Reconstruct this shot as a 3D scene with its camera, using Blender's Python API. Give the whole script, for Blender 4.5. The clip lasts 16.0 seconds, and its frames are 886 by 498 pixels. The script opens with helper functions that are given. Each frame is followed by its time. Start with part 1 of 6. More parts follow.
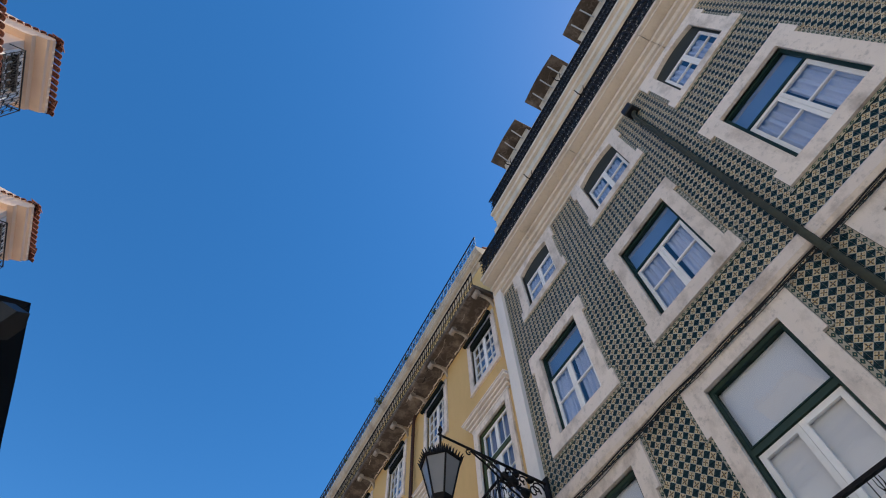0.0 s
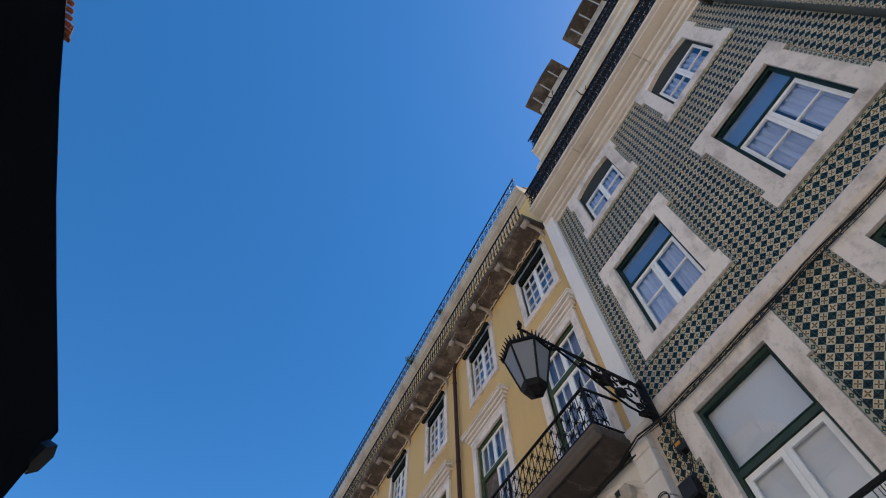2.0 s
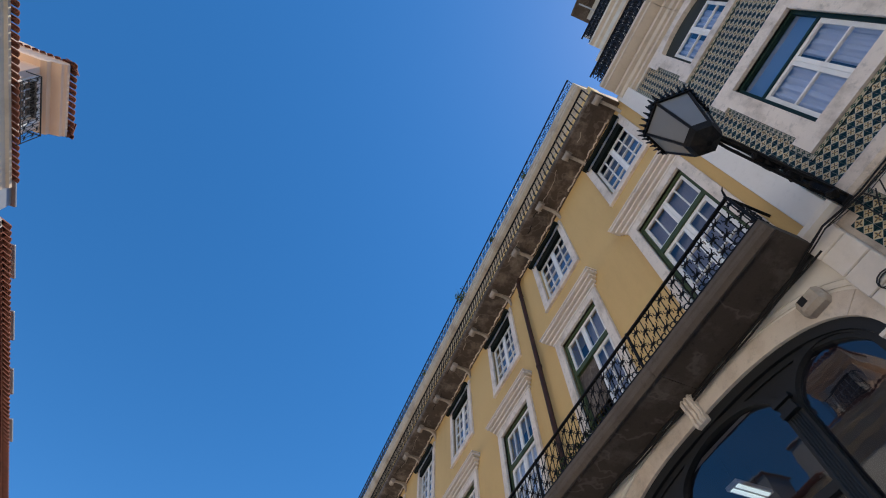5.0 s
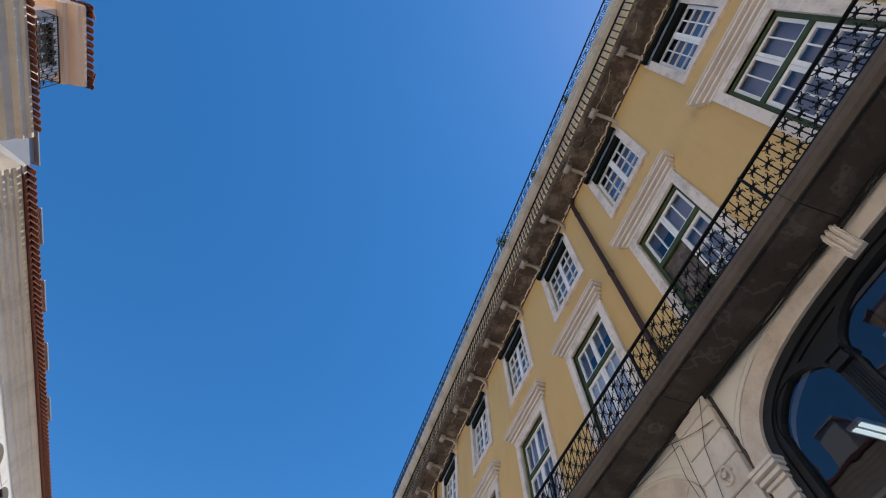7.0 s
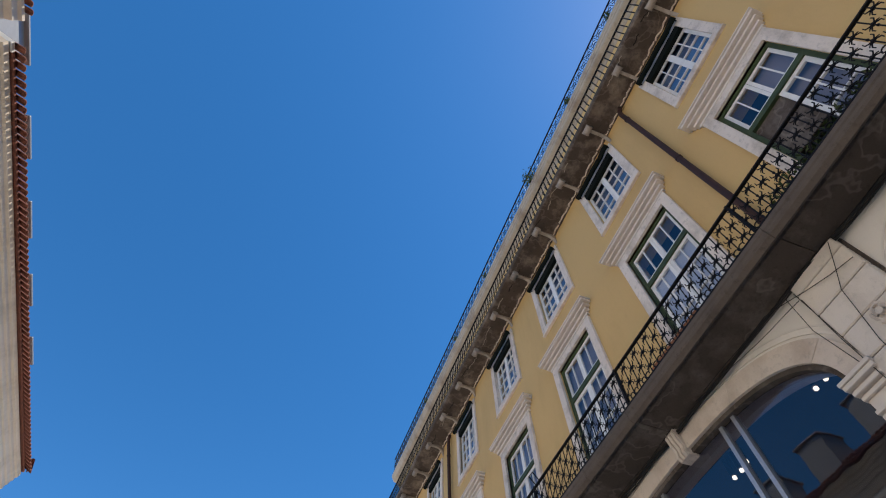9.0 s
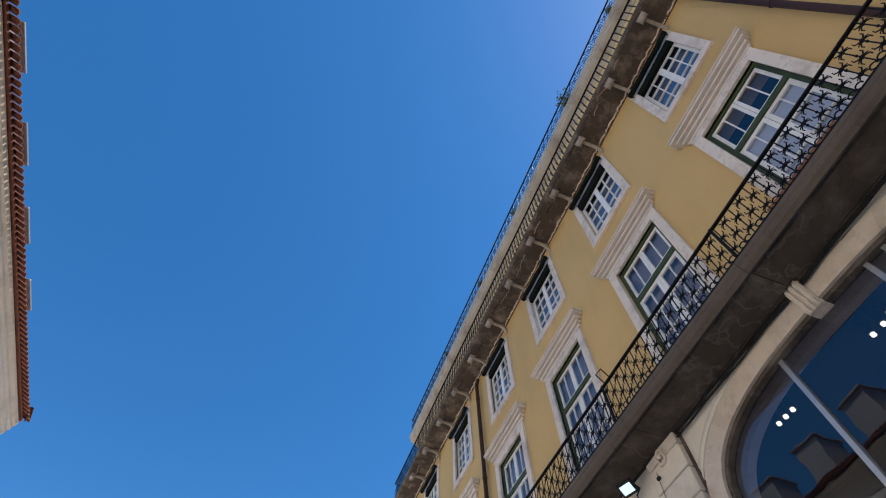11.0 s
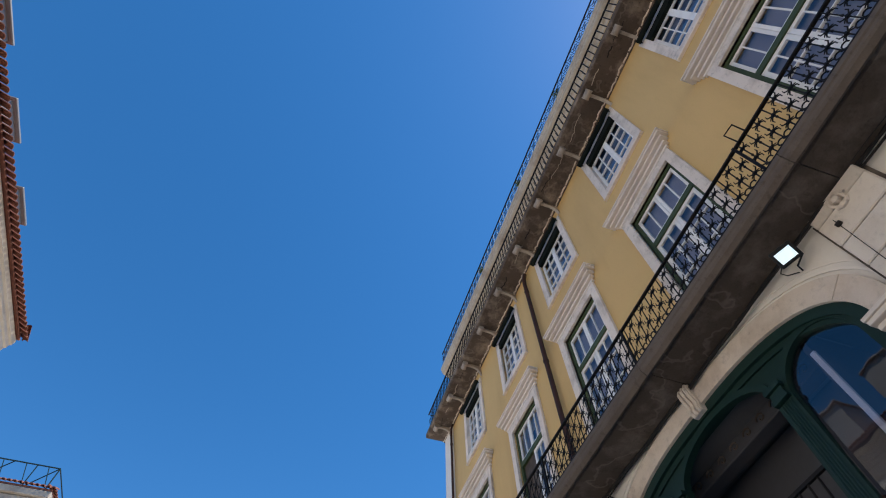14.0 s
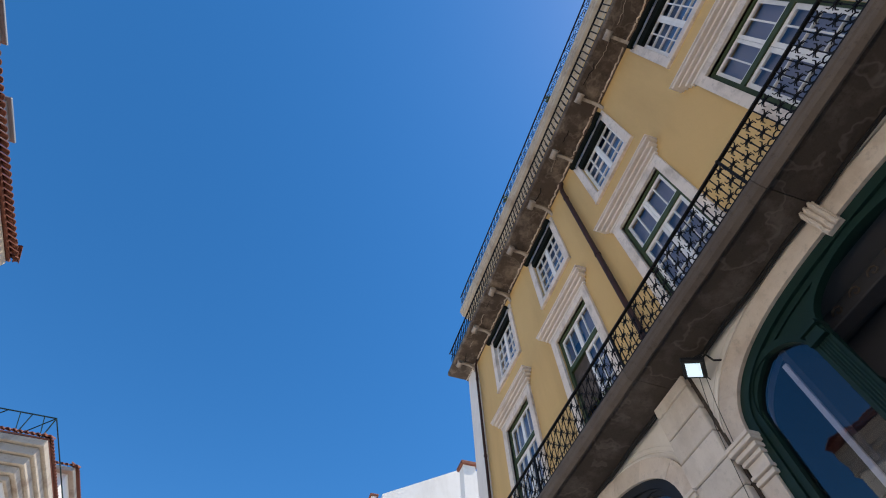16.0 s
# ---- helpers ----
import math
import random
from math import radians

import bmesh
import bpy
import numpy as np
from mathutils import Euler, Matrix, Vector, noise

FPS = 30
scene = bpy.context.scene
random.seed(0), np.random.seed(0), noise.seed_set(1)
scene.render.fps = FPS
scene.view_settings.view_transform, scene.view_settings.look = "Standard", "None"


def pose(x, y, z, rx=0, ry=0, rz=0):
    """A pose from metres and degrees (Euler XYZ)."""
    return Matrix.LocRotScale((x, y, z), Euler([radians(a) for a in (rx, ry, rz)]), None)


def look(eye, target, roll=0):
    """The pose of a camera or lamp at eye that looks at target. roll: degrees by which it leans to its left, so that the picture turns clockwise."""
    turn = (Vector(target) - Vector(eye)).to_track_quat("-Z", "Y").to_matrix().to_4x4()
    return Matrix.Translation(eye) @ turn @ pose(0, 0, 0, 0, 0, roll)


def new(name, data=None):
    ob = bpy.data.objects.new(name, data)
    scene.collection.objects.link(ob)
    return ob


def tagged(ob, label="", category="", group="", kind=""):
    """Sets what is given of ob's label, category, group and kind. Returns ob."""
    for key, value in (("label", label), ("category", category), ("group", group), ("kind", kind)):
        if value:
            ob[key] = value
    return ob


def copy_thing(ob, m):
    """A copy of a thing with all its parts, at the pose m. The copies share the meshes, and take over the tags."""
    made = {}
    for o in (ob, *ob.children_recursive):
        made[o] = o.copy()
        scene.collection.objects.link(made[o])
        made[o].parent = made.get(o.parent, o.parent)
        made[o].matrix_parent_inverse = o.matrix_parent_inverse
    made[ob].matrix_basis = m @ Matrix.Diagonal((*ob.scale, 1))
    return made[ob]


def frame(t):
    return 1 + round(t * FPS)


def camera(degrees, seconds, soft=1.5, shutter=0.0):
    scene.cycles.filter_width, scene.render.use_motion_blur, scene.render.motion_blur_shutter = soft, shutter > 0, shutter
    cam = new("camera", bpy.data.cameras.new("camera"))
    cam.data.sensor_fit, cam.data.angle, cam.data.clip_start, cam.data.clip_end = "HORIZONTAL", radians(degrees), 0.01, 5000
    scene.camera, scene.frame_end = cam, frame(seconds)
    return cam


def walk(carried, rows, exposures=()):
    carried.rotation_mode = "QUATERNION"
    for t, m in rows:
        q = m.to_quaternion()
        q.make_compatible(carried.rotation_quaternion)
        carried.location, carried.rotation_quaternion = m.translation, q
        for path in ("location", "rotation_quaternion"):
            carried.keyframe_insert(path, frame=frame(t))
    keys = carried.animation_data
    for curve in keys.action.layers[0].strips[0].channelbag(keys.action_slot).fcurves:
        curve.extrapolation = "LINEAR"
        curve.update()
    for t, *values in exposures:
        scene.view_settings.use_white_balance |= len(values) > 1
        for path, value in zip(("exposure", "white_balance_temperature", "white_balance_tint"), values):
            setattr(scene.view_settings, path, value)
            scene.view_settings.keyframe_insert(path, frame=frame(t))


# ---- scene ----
cam = camera(82.9, 16.0, 1.1)
# seconds, eye x, y, z, yaw to the left of +y, pitch up, roll
ROWS = [
    (0.0, -0.377, -0.111, 1.560, -28.58, 61.70, -2.27),
    (0.5, -0.361, 0.613, 1.574, -28.19, 61.83, -2.03),
    (1.0, -0.315, 1.256, 1.582, -28.07, 61.77, -1.97),
    (1.5, -0.330, 1.884, 1.591, -27.33, 61.60, -1.71),
    (2.0, -0.351, 2.500, 1.616, -26.95, 61.52, -1.51),
    (2.5, -0.351, 3.097, 1.640, -26.72, 61.37, -1.30),
    (3.0, -0.336, 3.659, 1.658, -26.59, 61.31, -1.02),
    (3.5, -0.191, 4.245, 1.659, -26.87, 61.02, -1.39),
    (4.0, -0.087, 4.836, 1.669, -26.20, 61.43, -1.29),
    (6.5, -0.137, 7.815, 1.579, -18.83, 61.50, -0.86),
    (7.0, -0.136, 8.486, 1.554, -18.86, 61.49, -0.91),
    (7.5, -0.145, 9.206, 1.540, -19.04, 61.44, -0.87),
    (8.0, -0.165, 9.936, 1.544, -19.43, 61.56, -0.71),
    (8.5, -0.187, 10.682, 1.562, -20.03, 61.69, -0.74),
    (9.0, -0.200, 11.410, 1.578, -20.64, 61.71, -0.72),
    (11.5, -0.137, 14.805, 1.649, -20.43, 61.23, -0.64),
    (12.0, -0.042, 15.465, 1.645, -20.85, 61.11, -0.99),
    (12.5, 0.018, 16.181, 1.644, -20.58, 60.93, -1.02),
    (13.0, 0.088, 16.877, 1.631, -19.88, 60.88, -1.23),
    (13.5, 0.124, 17.564, 1.617, -19.14, 60.86, -1.30),
    (14.0, 0.152, 18.250, 1.613, -19.18, 60.93, -1.32),
    (14.5, 0.170, 18.979, 1.604, -19.45, 60.76, -1.61),
    (15.0, 0.123, 19.713, 1.588, -19.45, 60.71, -1.67),
    (15.5, 0.130, 20.426, 1.560, -19.86, 60.39, -2.12),
    (16.0, 0.094, 21.115, 1.540, -20.01, 60.15, -2.24),
]


def gaze(yaw, pitch, roll):
    return pose(0, 0, 0, 0, 0, yaw) @ pose(0, 0, 0, 90 + pitch) @ pose(0, 0, 0, 0, 0, roll)


walk(cam, [(t, Matrix.Translation((x, y, z)) @ gaze(yaw, pitch, roll)) for t, x, y, z, yaw, pitch, roll in ROWS])

# ---- world, sun and exposure ----
SUN_AZ, SUN_EL = 112.0, 61.0      # clockwise from +y, and above the horizon
world = bpy.data.worlds.new("sky")
scene.world = world
world.use_nodes = True
wn = world.node_tree
sky = wn.nodes.new("ShaderNodeTexSky")
sky.sky_type = "NISHITA"
sky.sun_disc = False
sky.sun_elevation = radians(SUN_EL)
sky.sun_rotation = radians(SUN_AZ)
sky.air_density, sky.dust_density, sky.ozone_density = 0.7, 0.08, 0.75
rich = wn.nodes.new("ShaderNodeHueSaturation")
rich.inputs["Saturation"].default_value = 1.34
rich.inputs["Hue"].default_value = 0.498
wn.links.new(sky.outputs[0], rich.inputs["Color"])
wn.links.new(rich.outputs[0], wn.nodes["Background"].inputs[0])
wn.nodes["Background"].inputs[1].default_value = 0.15
sun = new("sun", bpy.data.lights.new("sun", "SUN"))
sun.data.energy, sun.data.angle, sun.data.color = 3.9, radians(0.6), (1.0, 0.91, 0.77)
az, el = radians(SUN_AZ), radians(SUN_EL)
sun.matrix_world = look((math.sin(az) * math.cos(el) * 60, math.cos(az) * math.cos(el) * 60, math.sin(el) * 60), (0, 0, 0))
scene.view_settings.exposure = 0.66


# ---- materials ----
def mat(name, col, rough=0.8, metal=0.0, var=0.15, scale=3.0, grain=60.0, bump=0.2, dirt=None, dirt_amt=0.0, spec=0.4, streak=0.0, speck=0.0, peel=None):
    """A surface with a wide and a fine variation of its colour, relief, and stains of another colour."""
    m = bpy.data.materials.new(name)
    m.use_nodes = True
    nt = m.node_tree
    N, L = nt.nodes, nt.links
    b = N["Principled BSDF"]
    geo = N.new("ShaderNodeNewGeometry")
    oi = N.new("ShaderNodeObjectInfo")
    n1 = N.new("ShaderNodeTexNoise")
    n1.inputs["Scale"].default_value, n1.inputs["Detail"].default_value = scale, 6
    n2 = N.new("ShaderNodeTexNoise")
    n2.inputs["Scale"].default_value, n2.inputs["Detail"].default_value = grain, 4
    L.new(geo.outputs["Position"], n1.inputs["Vector"])
    L.new(geo.outputs["Position"], n2.inputs["Vector"])
    base = N.new("ShaderNodeMixRGB")
    base.inputs[1].default_value = (*[c * (1 - var) for c in col], 1)
    base.inputs[2].default_value = (*[min(1, c * (1 + var)) for c in col], 1)
    add = N.new("ShaderNodeMath")
    add.operation = "MULTIPLY_ADD"
    add.inputs[1].default_value = 0.45
    L.new(n2.outputs[0], add.inputs[0])
    half = N.new("ShaderNodeMath")
    half.operation = "MULTIPLY"
    half.inputs[1].default_value = 0.6
    L.new(n1.outputs[0], half.inputs[0])
    L.new(half.outputs[0], add.inputs[2])
    L.new(add.outputs[0], base.inputs[0])
    out = base.outputs[0]
    if dirt:
        n3 = N.new("ShaderNodeTexNoise")
        n3.inputs["Scale"].default_value, n3.inputs["Detail"].default_value, n3.inputs["Roughness"].default_value = scale * 0.7, 8, 0.65
        mp = N.new("ShaderNodeMapping")
        mp.inputs["Location"].default_value = (3.1, 7.7, 1.3)
        mp.inputs["Scale"].default_value = (1, 1, 1 - streak)
        L.new(geo.outputs["Position"], mp.inputs[0])
        L.new(mp.outputs[0], n3.inputs["Vector"])
        ramp = N.new("ShaderNodeValToRGB")
        ramp.color_ramp.elements[0].position, ramp.color_ramp.elements[1].position = 0.48, 0.72
        L.new(n3.outputs[0], ramp.inputs[0])
        k = N.new("ShaderNodeMath")
        k.operation = "MULTIPLY"
        k.inputs[1].default_value = dirt_amt
        L.new(ramp.outputs[0], k.inputs[0])
        mx = N.new("ShaderNodeMixRGB")
        mx.inputs[2].default_value = (*dirt, 1)
        L.new(k.outputs[0], mx.inputs[0])
        L.new(out, mx.inputs[1])
        out = mx.outputs[0]
    if speck:
        # small dark pits and blotches
        n4 = N.new("ShaderNodeTexNoise")
        n4.inputs["Scale"].default_value, n4.inputs["Detail"].default_value, n4.inputs["Roughness"].default_value = 9.0, 9, 0.72
        L.new(geo.outputs["Position"], n4.inputs["Vector"])
        r4 = N.new("ShaderNodeValToRGB")
        r4.color_ramp.elements[0].position, r4.color_ramp.elements[1].position = 0.54, 0.68
        L.new(n4.outputs[0], r4.inputs[0])
        k4 = N.new("ShaderNodeMath")
        k4.operation = "MULTIPLY"
        k4.inputs[1].default_value = speck
        L.new(r4.outputs[0], k4.inputs[0])
        m4 = N.new("ShaderNodeMixRGB")
        m4.inputs[2].default_value = (*[c * 0.36 for c in col], 1)
        L.new(k4.outputs[0], m4.inputs[0])
        L.new(out, m4.inputs[1])
        out = m4.outputs[0]
    if peel:
        # flaked patches of paint with pale ragged rims
        n5 = N.new("ShaderNodeTexNoise")
        n5.inputs["Scale"].default_value, n5.inputs["Detail"].default_value, n5.inputs["Roughness"].default_value = 0.8, 4, 0.55
        L.new(geo.outputs["Position"], n5.inputs["Vector"])
        r5 = N.new("ShaderNodeValToRGB")
        e = r5.color_ramp.elements
        e[0].position, e[0].color = 0.497, (0, 0, 0, 1)
        e[1].position, e[1].color = 0.504, (1, 1, 1, 1)
        f = e.new(0.512)
        f.color = (0.9, 0.9, 0.9, 1)
        f = e.new(0.522)
        f.color = (0.0, 0.0, 0.0, 1)
        L.new(n5.outputs[0], r5.inputs[0])
        k5 = N.new("ShaderNodeMath")
        k5.operation = "MULTIPLY"
        k5.inputs[1].default_value = 0.16
        L.new(r5.outputs[0], k5.inputs[0])
        m5 = N.new("ShaderNodeMixRGB")
        m5.inputs[2].default_value = (*peel, 1)
        L.new(k5.outputs[0], m5.inputs[0])
        L.new(out, m5.inputs[1])
        out = m5.outputs[0]
    hs = N.new("ShaderNodeHueSaturation")
    vr = N.new("ShaderNodeMath")
    vr.operation = "MULTIPLY_ADD"
    vr.inputs[1].default_value, vr.inputs[2].default_value = 0.14, 0.93
    L.new(oi.outputs["Random"], vr.inputs[0])
    L.new(vr.outputs[0], hs.inputs["Value"])
    L.new(out, hs.inputs["Color"])
    L.new(hs.outputs[0], b.inputs["Base Color"])
    b.inputs["Roughness"].default_value, b.inputs["Metallic"].default_value = rough, metal
    b.inputs["Specular IOR Level"].default_value = spec
    if bump:
        bp = N.new("ShaderNodeBump")
        bp.inputs["Strength"].default_value, bp.inputs["Distance"].default_value = bump, 0.02
        L.new(add.outputs[0], bp.inputs["Height"])
        L.new(bp.outputs[0], b.inputs["Normal"])
    return m


def glass_mat(name, tint, mirror=0.08, rough=0.01):
    """A window pane: it lets light through and mirrors by the angle."""
    m = bpy.data.materials.new(name)
    m.use_nodes = True
    N, L = m.node_tree.nodes, m.node_tree.links
    for n in list(N):
        N.remove(n)
    o = N.new("ShaderNodeOutputMaterial")
    tr = N.new("ShaderNodeBsdfTransparent")
    tr.inputs[0].default_value = (*tint, 1)
    gl = N.new("ShaderNodeBsdfGlossy")
    gl.inputs["Roughness"].default_value = rough
    lw = N.new("ShaderNodeLayerWeight")
    lw.inputs[0].default_value = 0.5
    pw = N.new("ShaderNodeMath")
    pw.operation = "POWER"
    pw.inputs[1].default_value = 3.2
    L.new(lw.outputs["Facing"], pw.inputs[0])
    fr = N.new("ShaderNodeMath")
    fr.operation = "MULTIPLY_ADD"
    fr.inputs[1].default_value, fr.inputs[2].default_value = 1 - mirror, mirror
    L.new(pw.outputs[0], fr.inputs[0])
    tc = N.new("ShaderNodeNewGeometry")
    nz = N.new("ShaderNodeTexNoise")
    nz.inputs["Scale"].default_value = 1.7
    L.new(tc.outputs["Position"], nz.inputs["Vector"])
    bp = N.new("ShaderNodeBump")
    bp.inputs["Strength"].default_value, bp.inputs["Distance"].default_value = 0.15, 0.01
    L.new(nz.outputs[0], bp.inputs["Height"])
    L.new(bp.outputs[0], gl.inputs["Normal"])
    mx = N.new("ShaderNodeMixShader")
    L.new(fr.outputs[0], mx.inputs[0])
    L.new(tr.outputs[0], mx.inputs[1])
    L.new(gl.outputs[0], mx.inputs[2])
    L.new(mx.outputs[0], o.inputs[0])
    return m


def glow_mat(name, col, strength):
    m = bpy.data.materials.new(name)
    m.use_nodes = True
    N, L = m.node_tree.nodes, m.node_tree.links
    b = N["Principled BSDF"]
    b.inputs["Base Color"].default_value = (*col, 1)
    b.inputs["Emission Color"].default_value = (*col, 1)
    b.inputs["Emission Strength"].default_value = strength
    return m


M_YELLOW = mat("ochre_plaster", (0.68, 0.455, 0.19), 0.9, var=0.10, scale=0.7, grain=35, bump=0.12, dirt=(0.47, 0.29, 0.115), dirt_amt=0.5, streak=0.75, speck=0.05)
M_MARBLE = mat("weathered_limestone", (0.76, 0.66, 0.57), 0.75, var=0.13, scale=2.6, grain=90, bump=0.35, dirt=(0.30, 0.235, 0.18), dirt_amt=0.75, streak=0.4, speck=0.45)
M_STONE = mat("pink_limestone", (0.68, 0.58, 0.495), 0.75, var=0.15, scale=3.4, grain=90, bump=0.45, dirt=(0.27, 0.21, 0.165), dirt_amt=0.75, speck=0.5)
M_WHITE = mat("white_plaster", (0.76, 0.71, 0.66), 0.85, var=0.05, scale=1.2, grain=50, bump=0.12, dirt=(0.55, 0.49, 0.43), dirt_amt=0.45, streak=0.6, speck=0.12)
M_CREAM = mat("cream_cornice_paint", (0.46, 0.395, 0.325), 0.85, var=0.10, scale=1.8, grain=50, bump=0.2, dirt=(0.24, 0.18, 0.14), dirt_amt=0.9, streak=0.3, speck=0.4)
# Peeling, stained soffit; shade under the eaves is put into its dark base.
M_SOFFIT = mat("stained_soffit_shade_brown", (0.085, 0.063, 0.05), 0.95, var=0.3, scale=2.6, grain=45, bump=0.5, dirt=(0.36, 0.29, 0.23), dirt_amt=0.7, speck=0.5, peel=(0.45, 0.38, 0.31))
# Stained slab; the base tone is darkened for the shade beneath it.
M_SLAB = mat("dirty_slab_shade_grey", (0.076, 0.059, 0.048), 0.95, var=0.3, scale=2.2, grain=40, bump=0.45, dirt=(0.22, 0.185, 0.16), dirt_amt=0.7, speck=0.5, peel=(0.42, 0.36, 0.31))
M_IRON = mat("black_wrought_iron", (0.006, 0.005, 0.005), 0.6, metal=0.0, var=0.3, scale=20, grain=120, bump=0.3, dirt=(0.035, 0.024, 0.017), dirt_amt=0.5, spec=0.2)
M_GREEN = mat("dark_green_paint", (0.026, 0.05, 0.038), 0.5, var=0.2, scale=6, grain=80, bump=0.1, spec=0.25)
M_HEAD = mat("grey_green_board", (0.04, 0.045, 0.04), 0.7, var=0.2, scale=5, grain=70, bump=0.1, spec=0.2)
M_OLIVE = mat("faded_green_paint", (0.055, 0.078, 0.036), 0.6, var=0.25, scale=6, grain=80, bump=0.15, dirt=(0.02, 0.032, 0.018), dirt_amt=0.5, spec=0.25)
M_TEAL = mat("deep_green_joinery", (0.008, 0.027, 0.022), 0.5, var=0.2, scale=6, grain=80, bump=0.08, spec=0.25)
M_FRAME = mat("white_window_paint", (0.84, 0.82, 0.79), 0.5, var=0.06, scale=5, grain=70, bump=0.08, dirt=(0.5, 0.46, 0.4), dirt_amt=0.3)
M_AWNING = mat("dark_green_canvas", (0.009, 0.012, 0.010), 0.9, var=0.3, scale=8, grain=120, bump=0.2, spec=0.1)
M_PIPE = mat("rusty_brown_pipe", (0.055, 0.026, 0.02), 0.65, var=0.3, scale=6, grain=60, bump=0.15, dirt=(0.025, 0.018, 0.016), dirt_amt=0.6, spec=0.25)
M_PIPE_G = mat("grey_green_pipe", (0.05, 0.052, 0.034), 0.65, var=0.3, scale=5, grain=60, bump=0.15, dirt=(0.02, 0.02, 0.018), dirt_amt=0.6, spec=0.25)
M_CABLE = mat("black_cable", (0.011, 0.009, 0.008), 0.6, var=0.2, scale=20, grain=80, bump=0)
M_GLASS = glass_mat("window_glass", (0.84, 0.85, 0.88), 0.08)
M_GLASS_T = glass_mat("double_window_glass", (0.88, 0.90, 0.95), 0.15)
M_SHOPGLASS = glass_mat("shop_glass", (0.64, 0.66, 0.77), 0.12)
# White cloth, tinted blue to add to the sky reflection in the panes.
M_CURTAIN = mat("sky_tinted_white_curtain", (0.60, 0.64, 0.74), 0.9, var=0.06, scale=6, grain=100, bump=0.1)
M_BLIND = mat("grey_white_roller_blind", (0.88, 0.88, 0.86), 0.8, var=0.05, scale=2, grain=100, bump=0.05)
# Vault plaster greyed in colour for the dim light of the passage.
M_VAULT = mat("dim_vault_plaster", (0.12, 0.115, 0.115), 0.9, var=0.12, scale=1.5, grain=40, bump=0.1, dirt=(0.06, 0.055, 0.05), dirt_amt=0.6)
# Rooms and passage walls: the lack of light is painted as dark colour.
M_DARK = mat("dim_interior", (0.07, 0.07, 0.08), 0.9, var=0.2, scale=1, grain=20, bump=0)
M_ROOF = mat("red_clay_tile", (0.21, 0.075, 0.048), 0.85, var=0.3, scale=7, grain=60, bump=0.3, dirt=(0.10, 0.05, 0.038), dirt_amt=0.6)
M_PEACH = mat("peach_plaster", (0.80, 0.60, 0.46), 0.85, var=0.05, scale=1.5, grain=40, bump=0.1, dirt=(0.62, 0.44, 0.34), dirt_amt=0.3)
M_SPANDREL = mat("cream_plaster", (0.76, 0.705, 0.645), 0.9, var=0.05, scale=1.2, grain=50, bump=0.1, dirt=(0.52, 0.43, 0.34), dirt_amt=0.45, streak=0.5, speck=0.06)
M_PANEL = glow_mat("shop_ceiling_panel", (0.85, 1.0, 0.92), 0.7)
M_CORNICE = mat("beige_cornice_paint", (0.62, 0.53, 0.43), 0.85, var=0.08, scale=1.6, grain=50, bump=0.2, dirt=(0.34, 0.27, 0.2), dirt_amt=0.5, streak=0.5, speck=0.2)
M_HOOD = mat("clean_limestone", (0.74, 0.655, 0.575), 0.75, var=0.06, scale=1.4, grain=80, bump=0.2, dirt=(0.45, 0.37, 0.30), dirt_amt=0.4, speck=0.12)
M_BLOCK = mat("pinkish_block_stone", (0.70, 0.62, 0.54), 0.8, var=0.10, scale=1.6, grain=80, bump=0.35, dirt=(0.42, 0.34, 0.27), dirt_amt=0.65, streak=0.3, speck=0.25)
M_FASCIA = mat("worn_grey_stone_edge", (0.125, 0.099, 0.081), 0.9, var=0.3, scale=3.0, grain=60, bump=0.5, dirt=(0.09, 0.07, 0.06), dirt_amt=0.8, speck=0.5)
M_KNOB = mat("pale_worn_stone", (0.40, 0.34, 0.285), 0.9, var=0.2, scale=5.0, grain=70, bump=0.4, dirt=(0.16, 0.125, 0.1), dirt_amt=0.7, speck=0.4)
M_ARCH = mat("beige_arch_stone", (0.66, 0.565, 0.48), 0.75, var=0.14, scale=3.0, grain=90, bump=0.4, dirt=(0.40, 0.29, 0.2), dirt_amt=0.55, speck=0.35)
M_PALE = mat("pale_grey_plaster", (0.62, 0.60, 0.57), 0.85, var=0.06, scale=1.5, grain=40, bump=0.1, dirt=(0.45, 0.42, 0.38), dirt_amt=0.4)
M_BLACKCLOTH = mat("black_parasol_cloth", (0.006, 0.006, 0.007), 0.95, var=0.2, scale=10, grain=150, bump=0.1, spec=0.1)
M_HEM = mat("grey_hem", (0.16, 0.13, 0.11), 0.9, var=0.2, scale=10, grain=120, bump=0.1)
M_NAVY = mat("navy_awning_cloth", (0.002, 0.022, 0.06), 0.9, var=0.12, scale=6, grain=150, bump=0.1, spec=0.2)
M_PAVE = mat("pale_cobble_pavement", (0.58, 0.53, 0.46), 0.8, var=0.2, scale=1.0, grain=14, bump=0.5, dirt=(0.2, 0.19, 0.17), dirt_amt=0.5)
M_SHEER = mat("grey_sheer_curtain", (0.30, 0.28, 0.32), 0.9, var=0.2, scale=3, grain=60, bump=0.1)
# Film behind panes; its blue includes the sky mirrored in the glass.
M_FILM = mat("sky_reflection_film", (0.15, 0.25, 0.40), 0.5, var=0.1, scale=2, grain=60, bump=0.05)
M_LAMPGLASS = mat("milky_lamp_glass", (0.20, 0.20, 0.20), 0.25, var=0.1, scale=4, grain=60, bump=0.05)
M_PLANT = mat("dry_green_leaves", (0.06, 0.09, 0.03), 0.7, var=0.4, scale=15, grain=80, bump=0.1)
M_TERRACOTTA = mat("terracotta_planter", (0.36, 0.15, 0.07), 0.8, var=0.2, scale=6, grain=60, bump=0.2)
